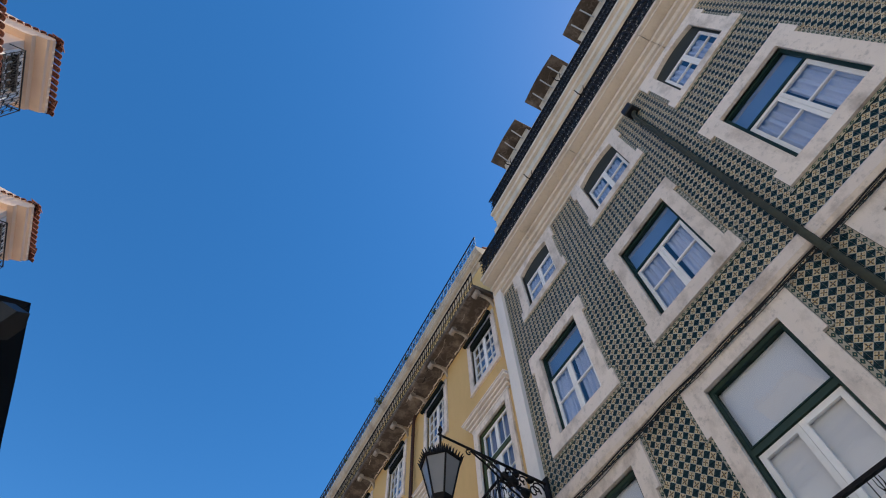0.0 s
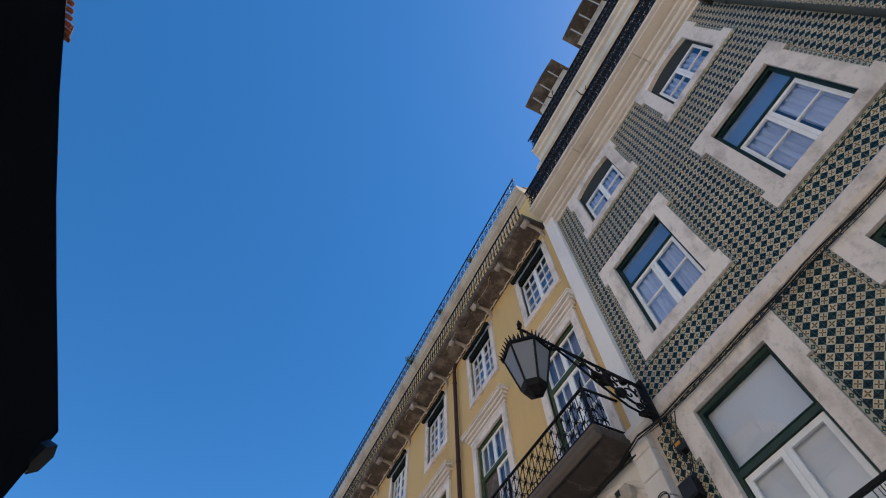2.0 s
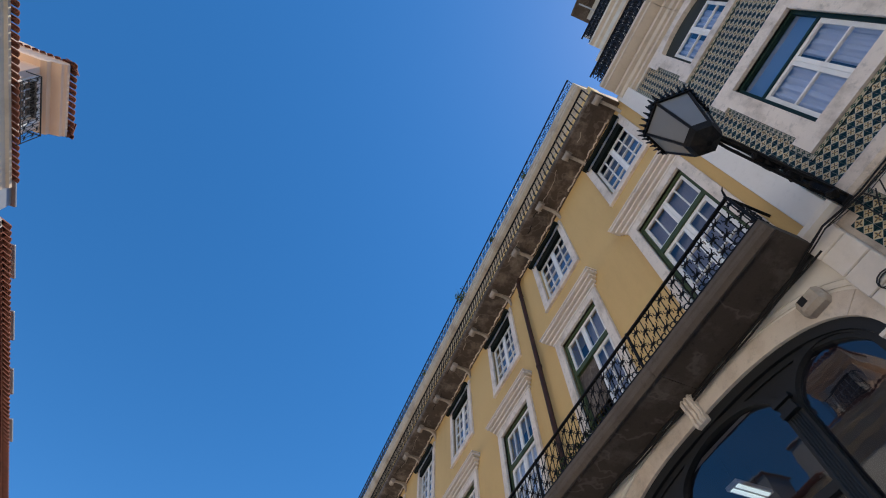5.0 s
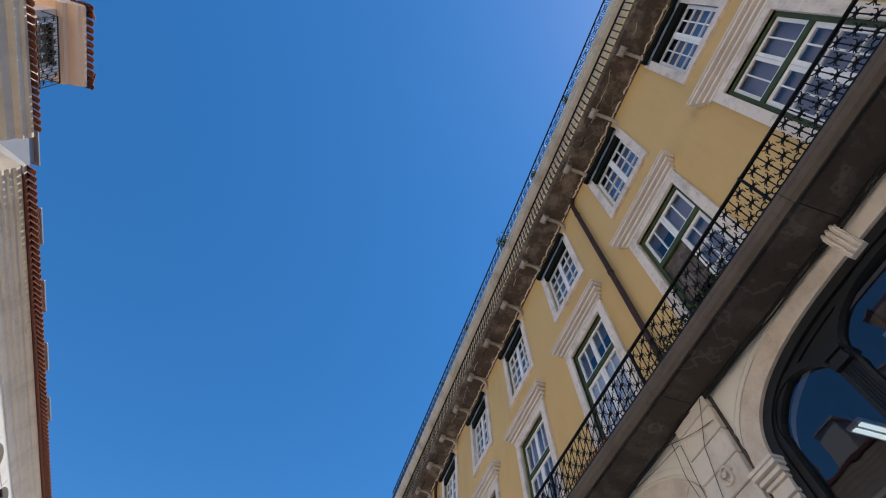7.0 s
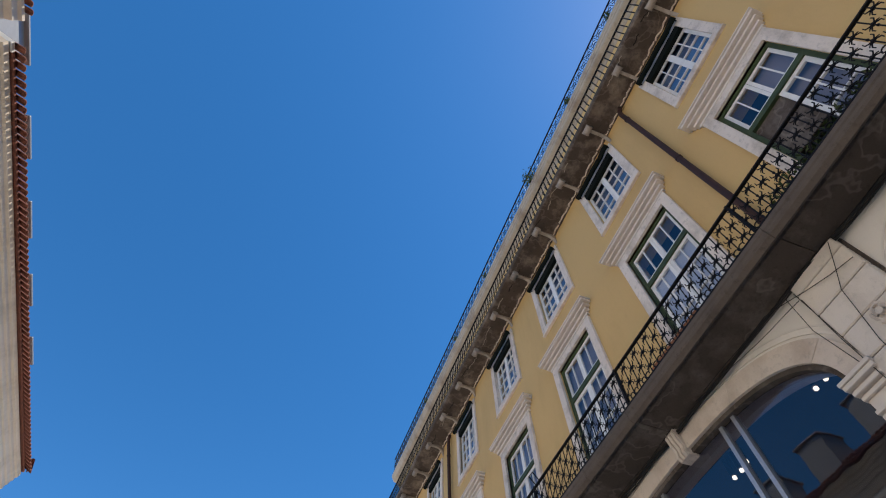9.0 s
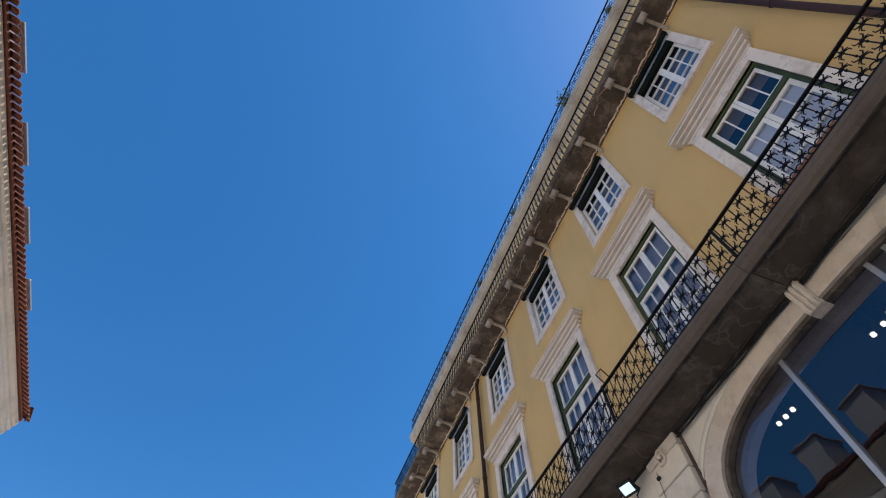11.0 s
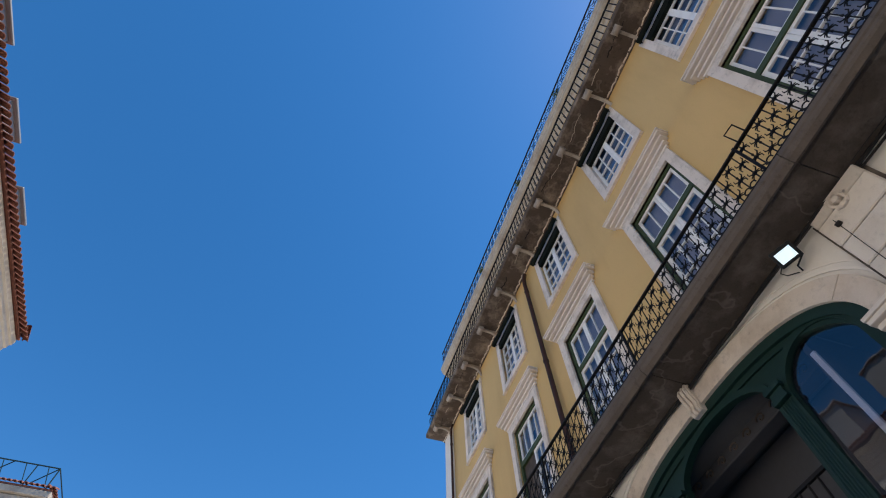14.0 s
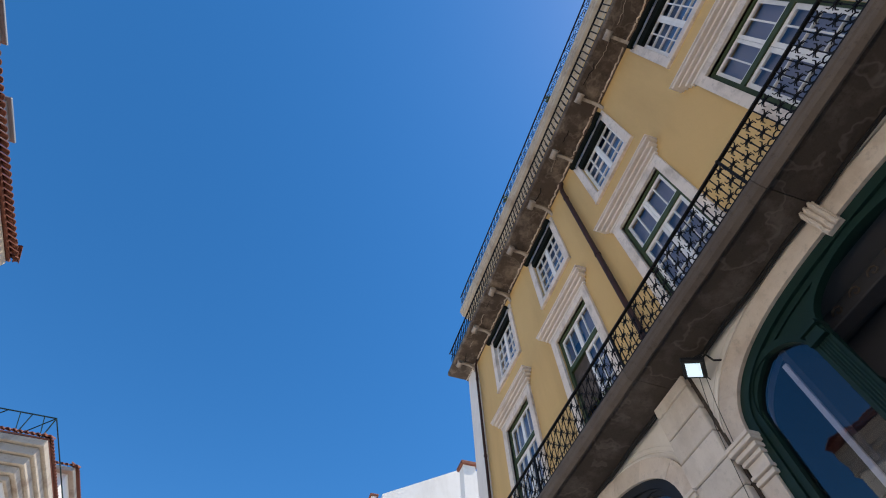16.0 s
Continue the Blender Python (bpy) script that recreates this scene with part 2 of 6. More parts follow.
M_BLACKBOX = mat("black_plastic", (0.009, 0.009, 0.010), 0.5, var=0.2, scale=6, grain=80, bump=0.05)
M_ORANGE = mat("orange_sticker", (0.55, 0.26, 0.03), 0.6, var=0.1, scale=6, grain=80, bump=0)
M_SILVER = mat("brushed_steel", (0.55, 0.56, 0.58), 0.35, metal=0.8, var=0.08, scale=6, grain=80, bump=0.05)
M_WORD = mat("white_lettering", (0.75, 0.78, 0.8), 0.8, var=0.05, scale=6, grain=80, bump=0)
M_FLOOD = glow_mat("cool_led", (0.75, 0.92, 1.0), 0.5)
M_SPOT = glow_mat("warm_spot", (1.0, 0.84, 0.6), 1.5)
M_RUST = mat("rusty_iron_lace", (0.10, 0.045, 0.025), 0.8, var=0.3, scale=12, grain=90, bump=0.3)
M_GREYMETAL = mat("grey_zinc", (0.30, 0.30, 0.30), 0.5, metal=0.4, var=0.15, scale=4, grain=40, bump=0.1)


GLASSES = (M_GLASS, M_SHOPGLASS)


# ---- mesh helpers ----
def box(bm, x0, x1, y0, y1, z0, z1):
    vs = [bm.verts.new((x, y, z)) for x in (x0, x1) for y in (y0, y1) for z in (z0, z1)]
    for f in ((0, 1, 3, 2), (4, 6, 7, 5), (0, 4, 5, 1), (2, 3, 7, 6), (0, 2, 6, 4), (1, 5, 7, 3)):
        bm.faces.new([vs[i] for i in f])
    return vs


def solid(*boxes, bevel=0.0):
    bm = bmesh.new()
    for b in boxes:
        box(bm, *b)
    if bevel:
        bmesh.ops.bevel(bm, geom=bm.edges[:], offset=bevel, segments=1, affect="EDGES")
    return bm


def tube(bm, pts, r, n=6, r1=None, closed=False):
    """A round bar along points."""
    pts = [Vector(p) for p in pts]
    rings = []
    for i, p in enumerate(pts):
        a, c = pts[max(i - 1, 0)], pts[min(i + 1, len(pts) - 1)]
        if closed:
            a, c = pts[i - 1], pts[(i + 1) % len(pts)]
        d = (c - a).normalized() if (c - a).length > 1e-9 else Vector((0, 0, 1))
        u = d.cross(Vector((0.31, 0.17, 0.93))).normalized()
        v = d.cross(u)
        rr = r + ((r1 if r1 is not None else r) - r) * i / max(1, len(pts) - 1)
        rings.append([bm.verts.new(p + (u * math.cos(2 * math.pi * k / n) + v * math.sin(2 * math.pi * k / n)) * rr) for k in range(n)])
    pairs = list(zip(rings, rings[1:]))
    if closed:
        pairs.append((rings[-1], rings[0]))
    for a, c in pairs:
        for k in range(n):
            bm.faces.new((a[k], a[(k + 1) % n], c[(k + 1) % n], c[k]))
    if not closed:
        bm.faces.new(rings[0][::-1])
        bm.faces.new(rings[-1])
    return bm


def sweep_y(bm, profile, y0, y1):
    """A moulding: the profile of (x, z) points, closed, drawn out from y0 to y1."""
    a = [bm.verts.new((x, y0, z)) for x, z in profile]
    b = [bm.verts.new((x, y1, z)) for x, z in profile]
    n = len(profile)
    for i in range(n):
        bm.faces.new((a[i], a[(i + 1) % n], b[(i + 1) % n], b[i]))
    bm.faces.new(a[::-1])
    bm.faces.new(b)
    return bm


def mesh_of(name, bm, material, smooth=False):
    bmesh.ops.recalc_face_normals(bm, faces=bm.faces[:])
    me = bpy.data.meshes.new(name)
    if material in GLASSES:
        for f in bm.faces:
            f.normal_update()
            if f.normal.x * f.verts[0].co.x > 0:
                f.normal_flip()
    bm.to_mesh(me)
    bm.free()
    for m in (material if isinstance(material, (list, tuple)) else [material]):
        me.materials.append(m)
    if smooth:
        for p in me.polygons:
            p.use_smooth = True
    return me


def part(name, bm, material, parent=None, label="", smooth=False):
    ob = new(name, mesh_of(name, bm, material, smooth))
    if parent:
        ob.parent = parent
    if label:
        ob["label"] = label
    return ob


def again(ob, name, m, parent):
    """The same mesh as another part, at the pose m."""
    o = new(name, ob.data)
    o.parent = parent
    o.matrix_basis = m
    return o


def thing(name, label, category, group="", kind="", at=(0, 0, 0)):
    ob = new(name)
    ob.location = at
    return tagged(ob, label, category, group, kind)


def plate(adds, cuts, x0, x1):
    """A slab in the y-z plane: the cells inside any of adds and none of cuts, in one connected skin."""
    ys = sorted({round(v, 4) for r in adds + cuts for v in r[:2]})
    zs = sorted({round(v, 4) for r in adds + cuts for v in r[2:]})
    inside = lambda r, y, z: r[0] < y < r[1] and r[2] < z < r[3]
    full = {}
    for i in range(len(ys) - 1):
        for j in range(len(zs) - 1):
            y, z = (ys[i] + ys[i + 1]) / 2, (zs[j] + zs[j + 1]) / 2
            full[i, j] = any(inside(r, y, z) for r in adds) and not any(inside(r, y, z) for r in cuts)
    bm = bmesh.new()
    seen = {}

    def v(k, i, j):
        if (k, i, j) not in seen:
            seen[k, i, j] = bm.verts.new(((x0, x1)[k], ys[i], zs[j]))
        return seen[k, i, j]

    for (i, j), on in full.items():
        if not on:
            continue
        for k in (0, 1):
            bm.faces.new((v(k, i, j), v(k, i + 1, j), v(k, i + 1, j + 1), v(k, i, j + 1)))
        for di, dj, p, q in ((-1, 0, (i, j), (i, j + 1)), (1, 0, (i + 1, j), (i + 1, j + 1)), (0, -1, (i, j), (i + 1, j)), (0, 1, (i, j + 1), (i + 1, j + 1))):
            if not full.get((i + di, j + dj), False):
                bm.faces.new((v(0, *p), v(0, *q), v(1, *q), v(1, *p)))
    return bm


def wall_cells(y0, y1, z0, z1, holes, x0, x1):
    return plate([(y0, y1, z0, z1)], holes, x0, x1)


def ring(y0, y1, z0, z1, w, x0, x1, bottom=True):
    """A frame round an opening."""
    return plate([(y0 - w, y1 + w, z0 - (w if bottom else 0), z1 + w)], [(y0, y1, z0 - (0 if bottom else 1), z1)], x0, x1)


def sash(y0, y1, z0, z1, x, w=0.05, d=0.05, rows=1, cols=1, bar=0.025):
    """A glazed leaf: its stiles, rails and glazing bars."""
    cuts = []
    py, pz = (y1 - y0 - 2 * w + bar) / cols, (z1 - z0 - 2 * w + bar) / rows
    for c in range(cols):
        for r in range(rows):
            cuts.append((y0 + w + c * py, y0 + w + (c + 1) * py - bar, z0 + w + r * pz, z0 + w + (r + 1) * pz - bar))
    return plate([(y0, y1, z0, z1)], cuts, x, x + d)


def pane(y0, y1, z0, z1, x):
    bm = bmesh.new()
    bm.faces.new([bm.verts.new(p) for p in ((x, y0, z0), (x, y1, z0), (x, y1, z1), (x, y0, z1))])
    return bm


def see_through(ob):
    ob.visible_shadow = False
    return ob


def columns(curve_lo, curve_hi, x0, x1):
    """A slab in the y-z plane between two curves of equal count of (y, z) points."""
    bm = bmesh.new()
    rows = [[bm.verts.new((x, *p)) for p in c] for x, c in ((x0, curve_lo), (x0, curve_hi), (x1, curve_hi), (x1, curve_lo))]
    n = len(curve_lo) - 1
    for r, q in zip(rows, rows[1:] + rows[:1]):
        for i in range(n):
            bm.faces.new((r[i], r[i + 1], q[i + 1], q[i]))
    for e in (0, n):
        bm.faces.new([r[e] for r in rows])
    return bm


# ---- plan ----
FX = 5.23                      # face of the ochre and tiled houses
Y_TILE0, Y_TILE1 = -14.0, 6.46     # tiled house
Y_OCH0, Y_OCH1 = 7.05, 33.0       # ochre house
Y_PIL = 6.84                   # far side of the white pilaster between the two houses
BAY = 3.162
CENTRES = [7.94 + BAY * i for i in range(8)]
ARCHES = [9.60 + 6.29 * i for i in range(4)]
BALC_X, BALC_Z = 4.48, 7.12     # outer edge and floor of the long balcony
SOFFIT_Z = 14.72

# ground, one sheet to the horizon
gb = bmesh.new()
gv = [gb.verts.new(p) for p in ((-900, -900, 0), (900, -900, 0), (900, 900, 0), (-900, 900, 0))]
gb.faces.new(gv)
tagged(part("ground", gb, M_PAVE), "pale limestone cobble paving of the pedestrian street", "ground", kind="structure")


def tile_mat(name, border=False):
    """Glazed tile: a cream diamond with a flower, striped dark green corners, thin white lines; read from the tile's own UV."""
    m = bpy.data.materials.new(name)
    m.use_nodes = True
    N, L = m.node_tree.nodes, m.node_tree.links
    b = N["Principled BSDF"]

    def op(kind, a, c=None, d=None):
        n = N.new("ShaderNodeMath")
        n.operation = kind
        for i, v in enumerate((a, c, d)):
            if v is None:
                continue
            if isinstance(v, (int, float)):
                n.inputs[i].default_value = v
            else:
                L.new(v, n.inputs[i])
        return n.outputs[0]

    def mix(f, a, c):
        n = N.new("ShaderNodeMixRGB")
        for i, v in enumerate((f, a, c)):
            if isinstance(v, tuple):
                n.inputs[i].default_value = (*v, 1)
            elif isinstance(v, (int, float)):
                n.inputs[i].default_value = v
            else:
                L.new(v, n.inputs[i])
        return n.outputs[0]

    uv = N.new("ShaderNodeUVMap")
    sep = N.new("ShaderNodeSeparateXYZ")
    L.new(uv.outputs[0], sep.inputs[0])
    u, v = op("FRACT", sep.outputs[0]), op("FRACT", sep.outputs[1])
    parity = op("MODULO", op("ADD", op("FLOOR", sep.outputs[0]), op("FLOOR", sep.outputs[1])), 2)
    x, y = op("SUBTRACT", u, 0.5), op("SUBTRACT", v, 0.5)
    ax, ay = op("ABSOLUTE", x), op("ABSOLUTE", y)
    man = op("ADD", ax, ay)
    rad = op("SQRT", op("ADD", op("MULTIPLY", x, x), op("MULTIPLY", y, y)))
    cream, dark, mid, ochre_c, brown = (0.58, 0.48, 0.31), (0.004, 0.017, 0.021), (0.013, 0.055, 0.060), (0.36, 0.21, 0.04), (0.035, 0.022, 0.02)
    # striped corners
    st = op("GREATER_THAN", op("SINE", op("MULTIPLY", op("SUBTRACT", x, y), 38.0)), 0.35)
    corner = mix(st, dark, mid)
    # flower: petals along the axes, or along the diagonals, by turns
    p1 = op("LESS_THAN", op("MINIMUM", op("ABSOLUTE", op("SUBTRACT", ax, ay)), 1.0), 0.075)
    p2 = op("LESS_THAN", op("MINIMUM", ax, ay), 0.06)
    near = op("LESS_THAN", rad, 0.30)
    pet = op("MULTIPLY", op("ADD", op("MULTIPLY", p1, parity), op("MULTIPLY", p2, op("SUBTRACT", 1.0, parity))), near)
    dots = op("MULTIPLY", op("GREATER_THAN", op("MAXIMUM", ax, ay), 0.30), op("LESS_THAN", man, 0.44))
    ringm = op("MULTIPLY", op("GREATER_THAN", man, 0.26), op("LESS_THAN", man, 0.33))
    cell = mix(op("MULTIPLY", ringm, 0.55), cream, ochre_c)
    cell = mix(op("MULTIPLY", dots, 0.5), cell, ochre_c)
    cell = mix(op("MULTIPLY", pet, 0.9), cell, brown)
    cell = mix(op("LESS_THAN", rad, 0.06), cell, ochre_c)
    inside = op("LESS_THAN", man, 0.475)
    line = op("MULTIPLY", op("GREATER_THAN", man, 0.455), op("LESS_THAN", man, 0.515))
    col = mix(inside, corner, cell)
    col = mix(op("MULTIPLY", line, 0.8), col, (0.55, 0.53, 0.46))
    if border:
        wave = op("LESS_THAN", op("ADD", op("ABSOLUTE", op("SUBTRACT", u, 0.5)), op("MULTIPLY", ay, 0.9)), 0.38)
        edge = op("GREATER_THAN", ay, 0.40)
        col = mix(wave, (0.40, 0.36, 0.28), (0.02, 0.06, 0.05))
        col = mix(op("LESS_THAN", op("ADD", op("ABSOLUTE", op("SUBTRACT", u, 0.5)), ay), 0.12), col, (0.42, 0.34, 0.2))
        col = mix(edge, col, (0.03, 0.05, 0.045))
    geo = N.new("ShaderNodeNewGeometry")
    nz = N.new("ShaderNodeTexNoise")
    nz.inputs["Scale"].default_value, nz.inputs["Detail"].default_value = 1.3, 6
    L.new(geo.outputs["Position"], nz.inputs["Vector"])
    oi = N.new("ShaderNodeObjectInfo")
    hs = N.new("ShaderNodeHueSaturation")
    L.new(op("ADD", op("MULTIPLY", nz.outputs[0], 0.5), op("ADD", op("MULTIPLY", op("ADD", oi.outputs["Random"], geo.outputs["Random Per Island"]), 0.14), 0.60)), hs.inputs["Value"])
    L.new(col, hs.inputs["Color"])
    L.new(hs.outputs[0], b.inputs["Base Color"])
    b.inputs["Roughness"].default_value = 0.4
    b.inputs["Specular IOR Level"].default_value = 0.25
    return m


M_TILE = tile_mat("patterned_glazed_tile")
M_BORDER = tile_mat("chain_border_tile", True)

# ---- ochre house ----
ochre = thing("house", "ochre plastered house with stone surrounds, arches and iron balconies", "house")
UP_W, UP_Z0, UP_Z1 = 0.65, 12.29, 14.10          # attic-floor windows: half width of the opening, sill, head
DOOR_W, DOOR_Z1 = 0.70, 10.60                    # balcony doors
up_holes = [(c - UP_W, c + UP_W, UP_Z0, UP_Z1) for c in CENTRES]
door_holes = [(c - DOOR_W, c + DOOR_W, BALC_Z, DOOR_Z1) for c in CENTRES]
part("wall", wall_cells(Y_PIL + 0.002, 32.15, 6.98, SOFFIT_Z + 0.1, up_holes + door_holes, FX, FX + 0.45), M_YELLOW, ochre)
part("corner_pilaster", solid((FX - 0.04, FX + 0.6, 32.152, Y_OCH1, 0, SOFFIT_Z), bevel=0.015), M_WHITE, ochre, "white plastered corner pilaster")
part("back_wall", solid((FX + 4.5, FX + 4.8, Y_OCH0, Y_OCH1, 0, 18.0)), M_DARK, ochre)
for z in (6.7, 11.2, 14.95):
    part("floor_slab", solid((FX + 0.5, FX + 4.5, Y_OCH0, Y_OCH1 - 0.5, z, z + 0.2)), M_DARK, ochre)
part("end_wall", solid((FX + 0.6, FX + 9, Y_OCH1 - 0.45, Y_OCH1, 0, 18.0)), M_WHITE, ochre)
part("top_storey_wall", solid((5.38, 5.7, Y_OCH0, 32.7, SOFFIT_Z + 0.19, 18.0)), M_YELLOW, ochre)
prof = [(5.06, 17.98), (5.04, 18.05), (5.01, 18.07), (5.01, 18.14), (4.97, 18.18), (4.97, 18.30), (6.2, 18.5), (6.2, 17.75), (5.36, 17.75), (5.30, 17.84), (5.22, 17.86), (5.20, 17.92), (5.12, 17.94)]
part("eaves_cornice", sweep_y(bmesh.new(), prof, Y_OCH0 + 0.1, 32.75), M_CREAM, ochre, "cream moulded eaves cornice")
part("roof", sweep_y(bmesh.new(), [(5.3, 18.5), (9.5, 21.5), (9.5, 18.5)], Y_OCH0 + 0.1, 32.7), M_ROOF, ochre)
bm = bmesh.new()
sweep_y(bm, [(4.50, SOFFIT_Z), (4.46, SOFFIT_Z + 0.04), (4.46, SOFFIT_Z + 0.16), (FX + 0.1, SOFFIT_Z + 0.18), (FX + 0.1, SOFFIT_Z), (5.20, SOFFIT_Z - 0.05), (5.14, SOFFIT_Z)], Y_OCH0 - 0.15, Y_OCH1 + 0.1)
part("balcony_slab", bm, M_SOFFIT, ochre, "stained brown balcony slab, peeling underside darkened for shade")
# crumbling plaster along the wall, and a few cracks
rng = random.Random(5)
for k in range(44):
    y = Y_OCH0 + 0.3 + k * 0.585
    bm = bmesh.new()
    tube(bm, [(5.15 + 0.05 * rng.random(), y + a * 0.07 + 0.03 * rng.random(), SOFFIT_Z - 0.01 - 0.03 * rng.random()) for a in range(9)], 0.024, 5)
    part("crumbling_plaster", bm, M_STONE, ochre)
    if rng.random() < 0.6:
        x, pts = rng.uniform(4.6, 4.75), []
        for a in range(rng.randint(5, 12)):
            x += rng.uniform(-0.035, 0.035)
            pts.append((min(4.9, max(4.56, x)), y + a * 0.07, SOFFIT_Z - 0.004))
        part("plaster_crack", tube(bmesh.new(), pts, rng.uniform(0.006, 0.013), 4), M_CREAM if rng.random() < 0.5 else M_IRON, ochre)


def bracket():
    """The slim curved stem of a balcony bracket, from the wall out to its knob."""
    bm = bmesh.new()
    prof = [(4.66, SOFFIT_Z - 0.003), (4.66, SOFFIT_Z - 0.09), (4.80, SOFFIT_Z - 0.07), (5.0, SOFFIT_Z - 0.09), (5.12, SOFFIT_Z - 0.17), (5.19, SOFFIT_Z - 0.33), (5.225, SOFFIT_Z - 0.40), (5.225, SOFFIT_Z - 0.003)]
    sweep_y(bm, prof, -0.04, 0.04)
    return bm


def bracket_knob():
    """A turned stone roll under the slab's outer edge, with flat collars at its ends."""
    bm = bmesh.new()
    tube(bm, [(4.63, -0.12, SOFFIT_Z - 0.10), (4.63, 0.12, SOFFIT_Z - 0.10)], 0.085, 12)
    for y in (-0.12, 0.10):
        tube(bm, [(4.63, y, SOFFIT_Z - 0.10), (4.63, y + 0.02, SOFFIT_Z - 0.10)], 0.098, 12)
    box(bm, 4.57, 4.72, -0.105, 0.105, SOFFIT_Z - 0.06, SOFFIT_Z - 0.003)
    return bm


br = part("bracket", bracket(), M_KNOB, ochre, "slim curved stone bracket")
kn = part("bracket_knob", bracket_knob(), M_KNOB, ochre, "pale rounded stone roll")
for ob in (br, kn):
    ob.location.y = CENTRES[0] - BAY / 4 - 0.1
for i in range(1, 17):
    for ob, name in ((br, "bracket"), (kn, "bracket_knob")):
        again(ob, name, Matrix.Translation((0, CENTRES[0] - BAY / 4 - 0.1 + i * BAY / 2, 0)), ochre)


def attic_window():
    w = thing("window", "white small-paned casement window under a rolled dark green awning", "window", "attic windows of the ochre house")
    part("surround", ring(-UP_W, UP_W, UP_Z0, UP_Z1, 0.19, FX - 0.05, FX + 0.10), M_MARBLE, w, "weathered stone surround")
    part("sill", solid((FX - 0.075, FX + 0.2, -UP_W - 0.2, UP_W + 0.2, UP_Z0 - 0.235, UP_Z0 - 0.192), bevel=0.012), M_MARBLE, w)
    for a in (-UP_W, 0.0):
        c = part("casement", sash(a, a + UP_W, UP_Z0, UP_Z1 - 0.2, FX + 0.06, 0.07, 0.05, 4, 2), M_FRAME, w)
        see_through(part("pane", pane(a + 0.04, a + UP_W - 0.04, UP_Z0 + 0.04, UP_Z1 - 0.24, FX + 0.085), M_GLASS, c))
    bm = bmesh.new()
    rr = random.Random(8)
    roll = [-UP_W - 0.14 + (2 * UP_W + 0.28) * k / 14 for k in range(15)]
    tube(bm, [(FX - 0.155 + rr.uniform(-0.008, 0.008), y, UP_Z1 + 0.02 - 0.015 * math.sin(math.pi * k / 14) + rr.uniform(-0.006, 0.006)) for k, y in enumerate(roll)], 0.066, 12)
    part("awning_roll", bm, M_AWNING, w, "rolled dark green canvas awning")
    for y in (-UP_W - 0.1, UP_W + 0.1):
        part("awning_arm", tube(bmesh.new(), [(FX - 0.06, y, UP_Z1 + 0.02), (FX - 0.13, y, UP_Z1 + 0.03)], 0.018, 5), M_IRON, w)
    # Dark plate stands in for the shaded recess under the awning.
    part("valance", solid((FX - 0.045, FX + 0.055, -UP_W + 0.004, UP_W - 0.004, UP_Z1 - 0.25, UP_Z1 - 0.004)), M_AWNING, w)
    # Sheet behind the panes, tinted blue like mirrored sky.
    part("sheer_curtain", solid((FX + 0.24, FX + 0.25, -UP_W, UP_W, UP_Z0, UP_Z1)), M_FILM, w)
    return w


TRANSOM = 9.62


def balcony_door(kind=0):
    """kind 0: closed; 1: one leaf folded inwards and a lowered canvas; 2: white blinds behind the panes."""
    text = {0: "tall white french doors in a green frame under stone hood", 1: "french doors standing half open in a green frame", 2: "white french doors with drawn white blinds, green frame"}[kind]
    w = thing("balcony_door", text, "door", "balcony doors of the ochre house")
    z0, z1, tz = BALC_Z + 0.03, DOOR_Z1, TRANSOM
    part("surround", ring(-DOOR_W, DOOR_W, z0, z1, 0.19, FX - 0.06, FX + 0.2, False), M_MARBLE, w, "weathered stone surround")
    courses = ((0.07, 0.93, 10.795, 10.86), (0.05, 0.91, 10.862, 10.885), (0.12, 0.98, 10.888, 10.955), (0.09, 0.96, 10.957, 10.98), (0.18, 1.04, 10.983, 11.04), (0.15, 1.01, 11.042, 11.06), (0.245, 1.10, 11.063, 11.125), (0.27, 1.125, 11.128, 11.165))
    part("hood", solid(*[(FX - p, FX - 0.001, -h, h, a, b) for p, h, a, b in courses], bevel=0.006), M_HOOD, w, "moulded pale stone hood")
    fr = plate([(-DOOR_W, DOOR_W, z0, z1)], [(-DOOR_W + 0.075, DOOR_W - 0.075, z0 + 0.075, tz - 0.06), (-DOOR_W + 0.075, DOOR_W - 0.075, tz + 0.06, z1 - 0.075)], FX + 0.04, FX + 0.13)
    part("frame", fr, M_OLIVE, w, "faded green wooden frame")
    if kind != 2:
        part("sheer_curtain", solid((FX + 0.22, FX + 0.23, -DOOR_W, DOOR_W if kind == 0 else 0.0, z0, z1)), M_SHEER, w, "grey sheer curtain")
    for s in (-1, 1):
        a, b = sorted((s * 0.003, s * (DOOR_W - 0.077)))
        t = part("top_light", sash(a, b, tz + 0.062, z1 - 0.077, FX + 0.07, 0.06, 0.04, 1, 2), M_FRAME, w)
        see_through(part("pane", pane(a + 0.03, b - 0.03, tz + 0.08, z1 - 0.1, FX + 0.09), M_GLASS, t))
        if kind == 1 and s > 0:
            part("canvas_screen", solid((FX + 0.10, FX + 0.12, a, b, z0 + 1.3, tz - 0.07)), M_SLAB, w, "brown canvas screen")
            continue
        bm = sash(a, b, z0 + 0.72, tz - 0.062, FX + 0.07, 0.075, 0.045, 3, 2)
        leaf = part("leaf", bm, M_FRAME, w)
        part("bottom_panel", solid((FX + 0.072, FX + 0.112, a, b, z0 + 0.08, z0 + 0.719)), M_FRAME, leaf)
        see_through(part("pane", pane(a + 0.03, b - 0.03, z0 + 0.75, tz - 0.08, FX + 0.092), M_GLASS, leaf))
        if kind == 2:
            part("blind", solid((FX + 0.135, FX + 0.15, a + 0.03, b - 0.03, z0 + 0.1, tz - 0.07)), M_CURTAIN, w, "white blind")
    return w


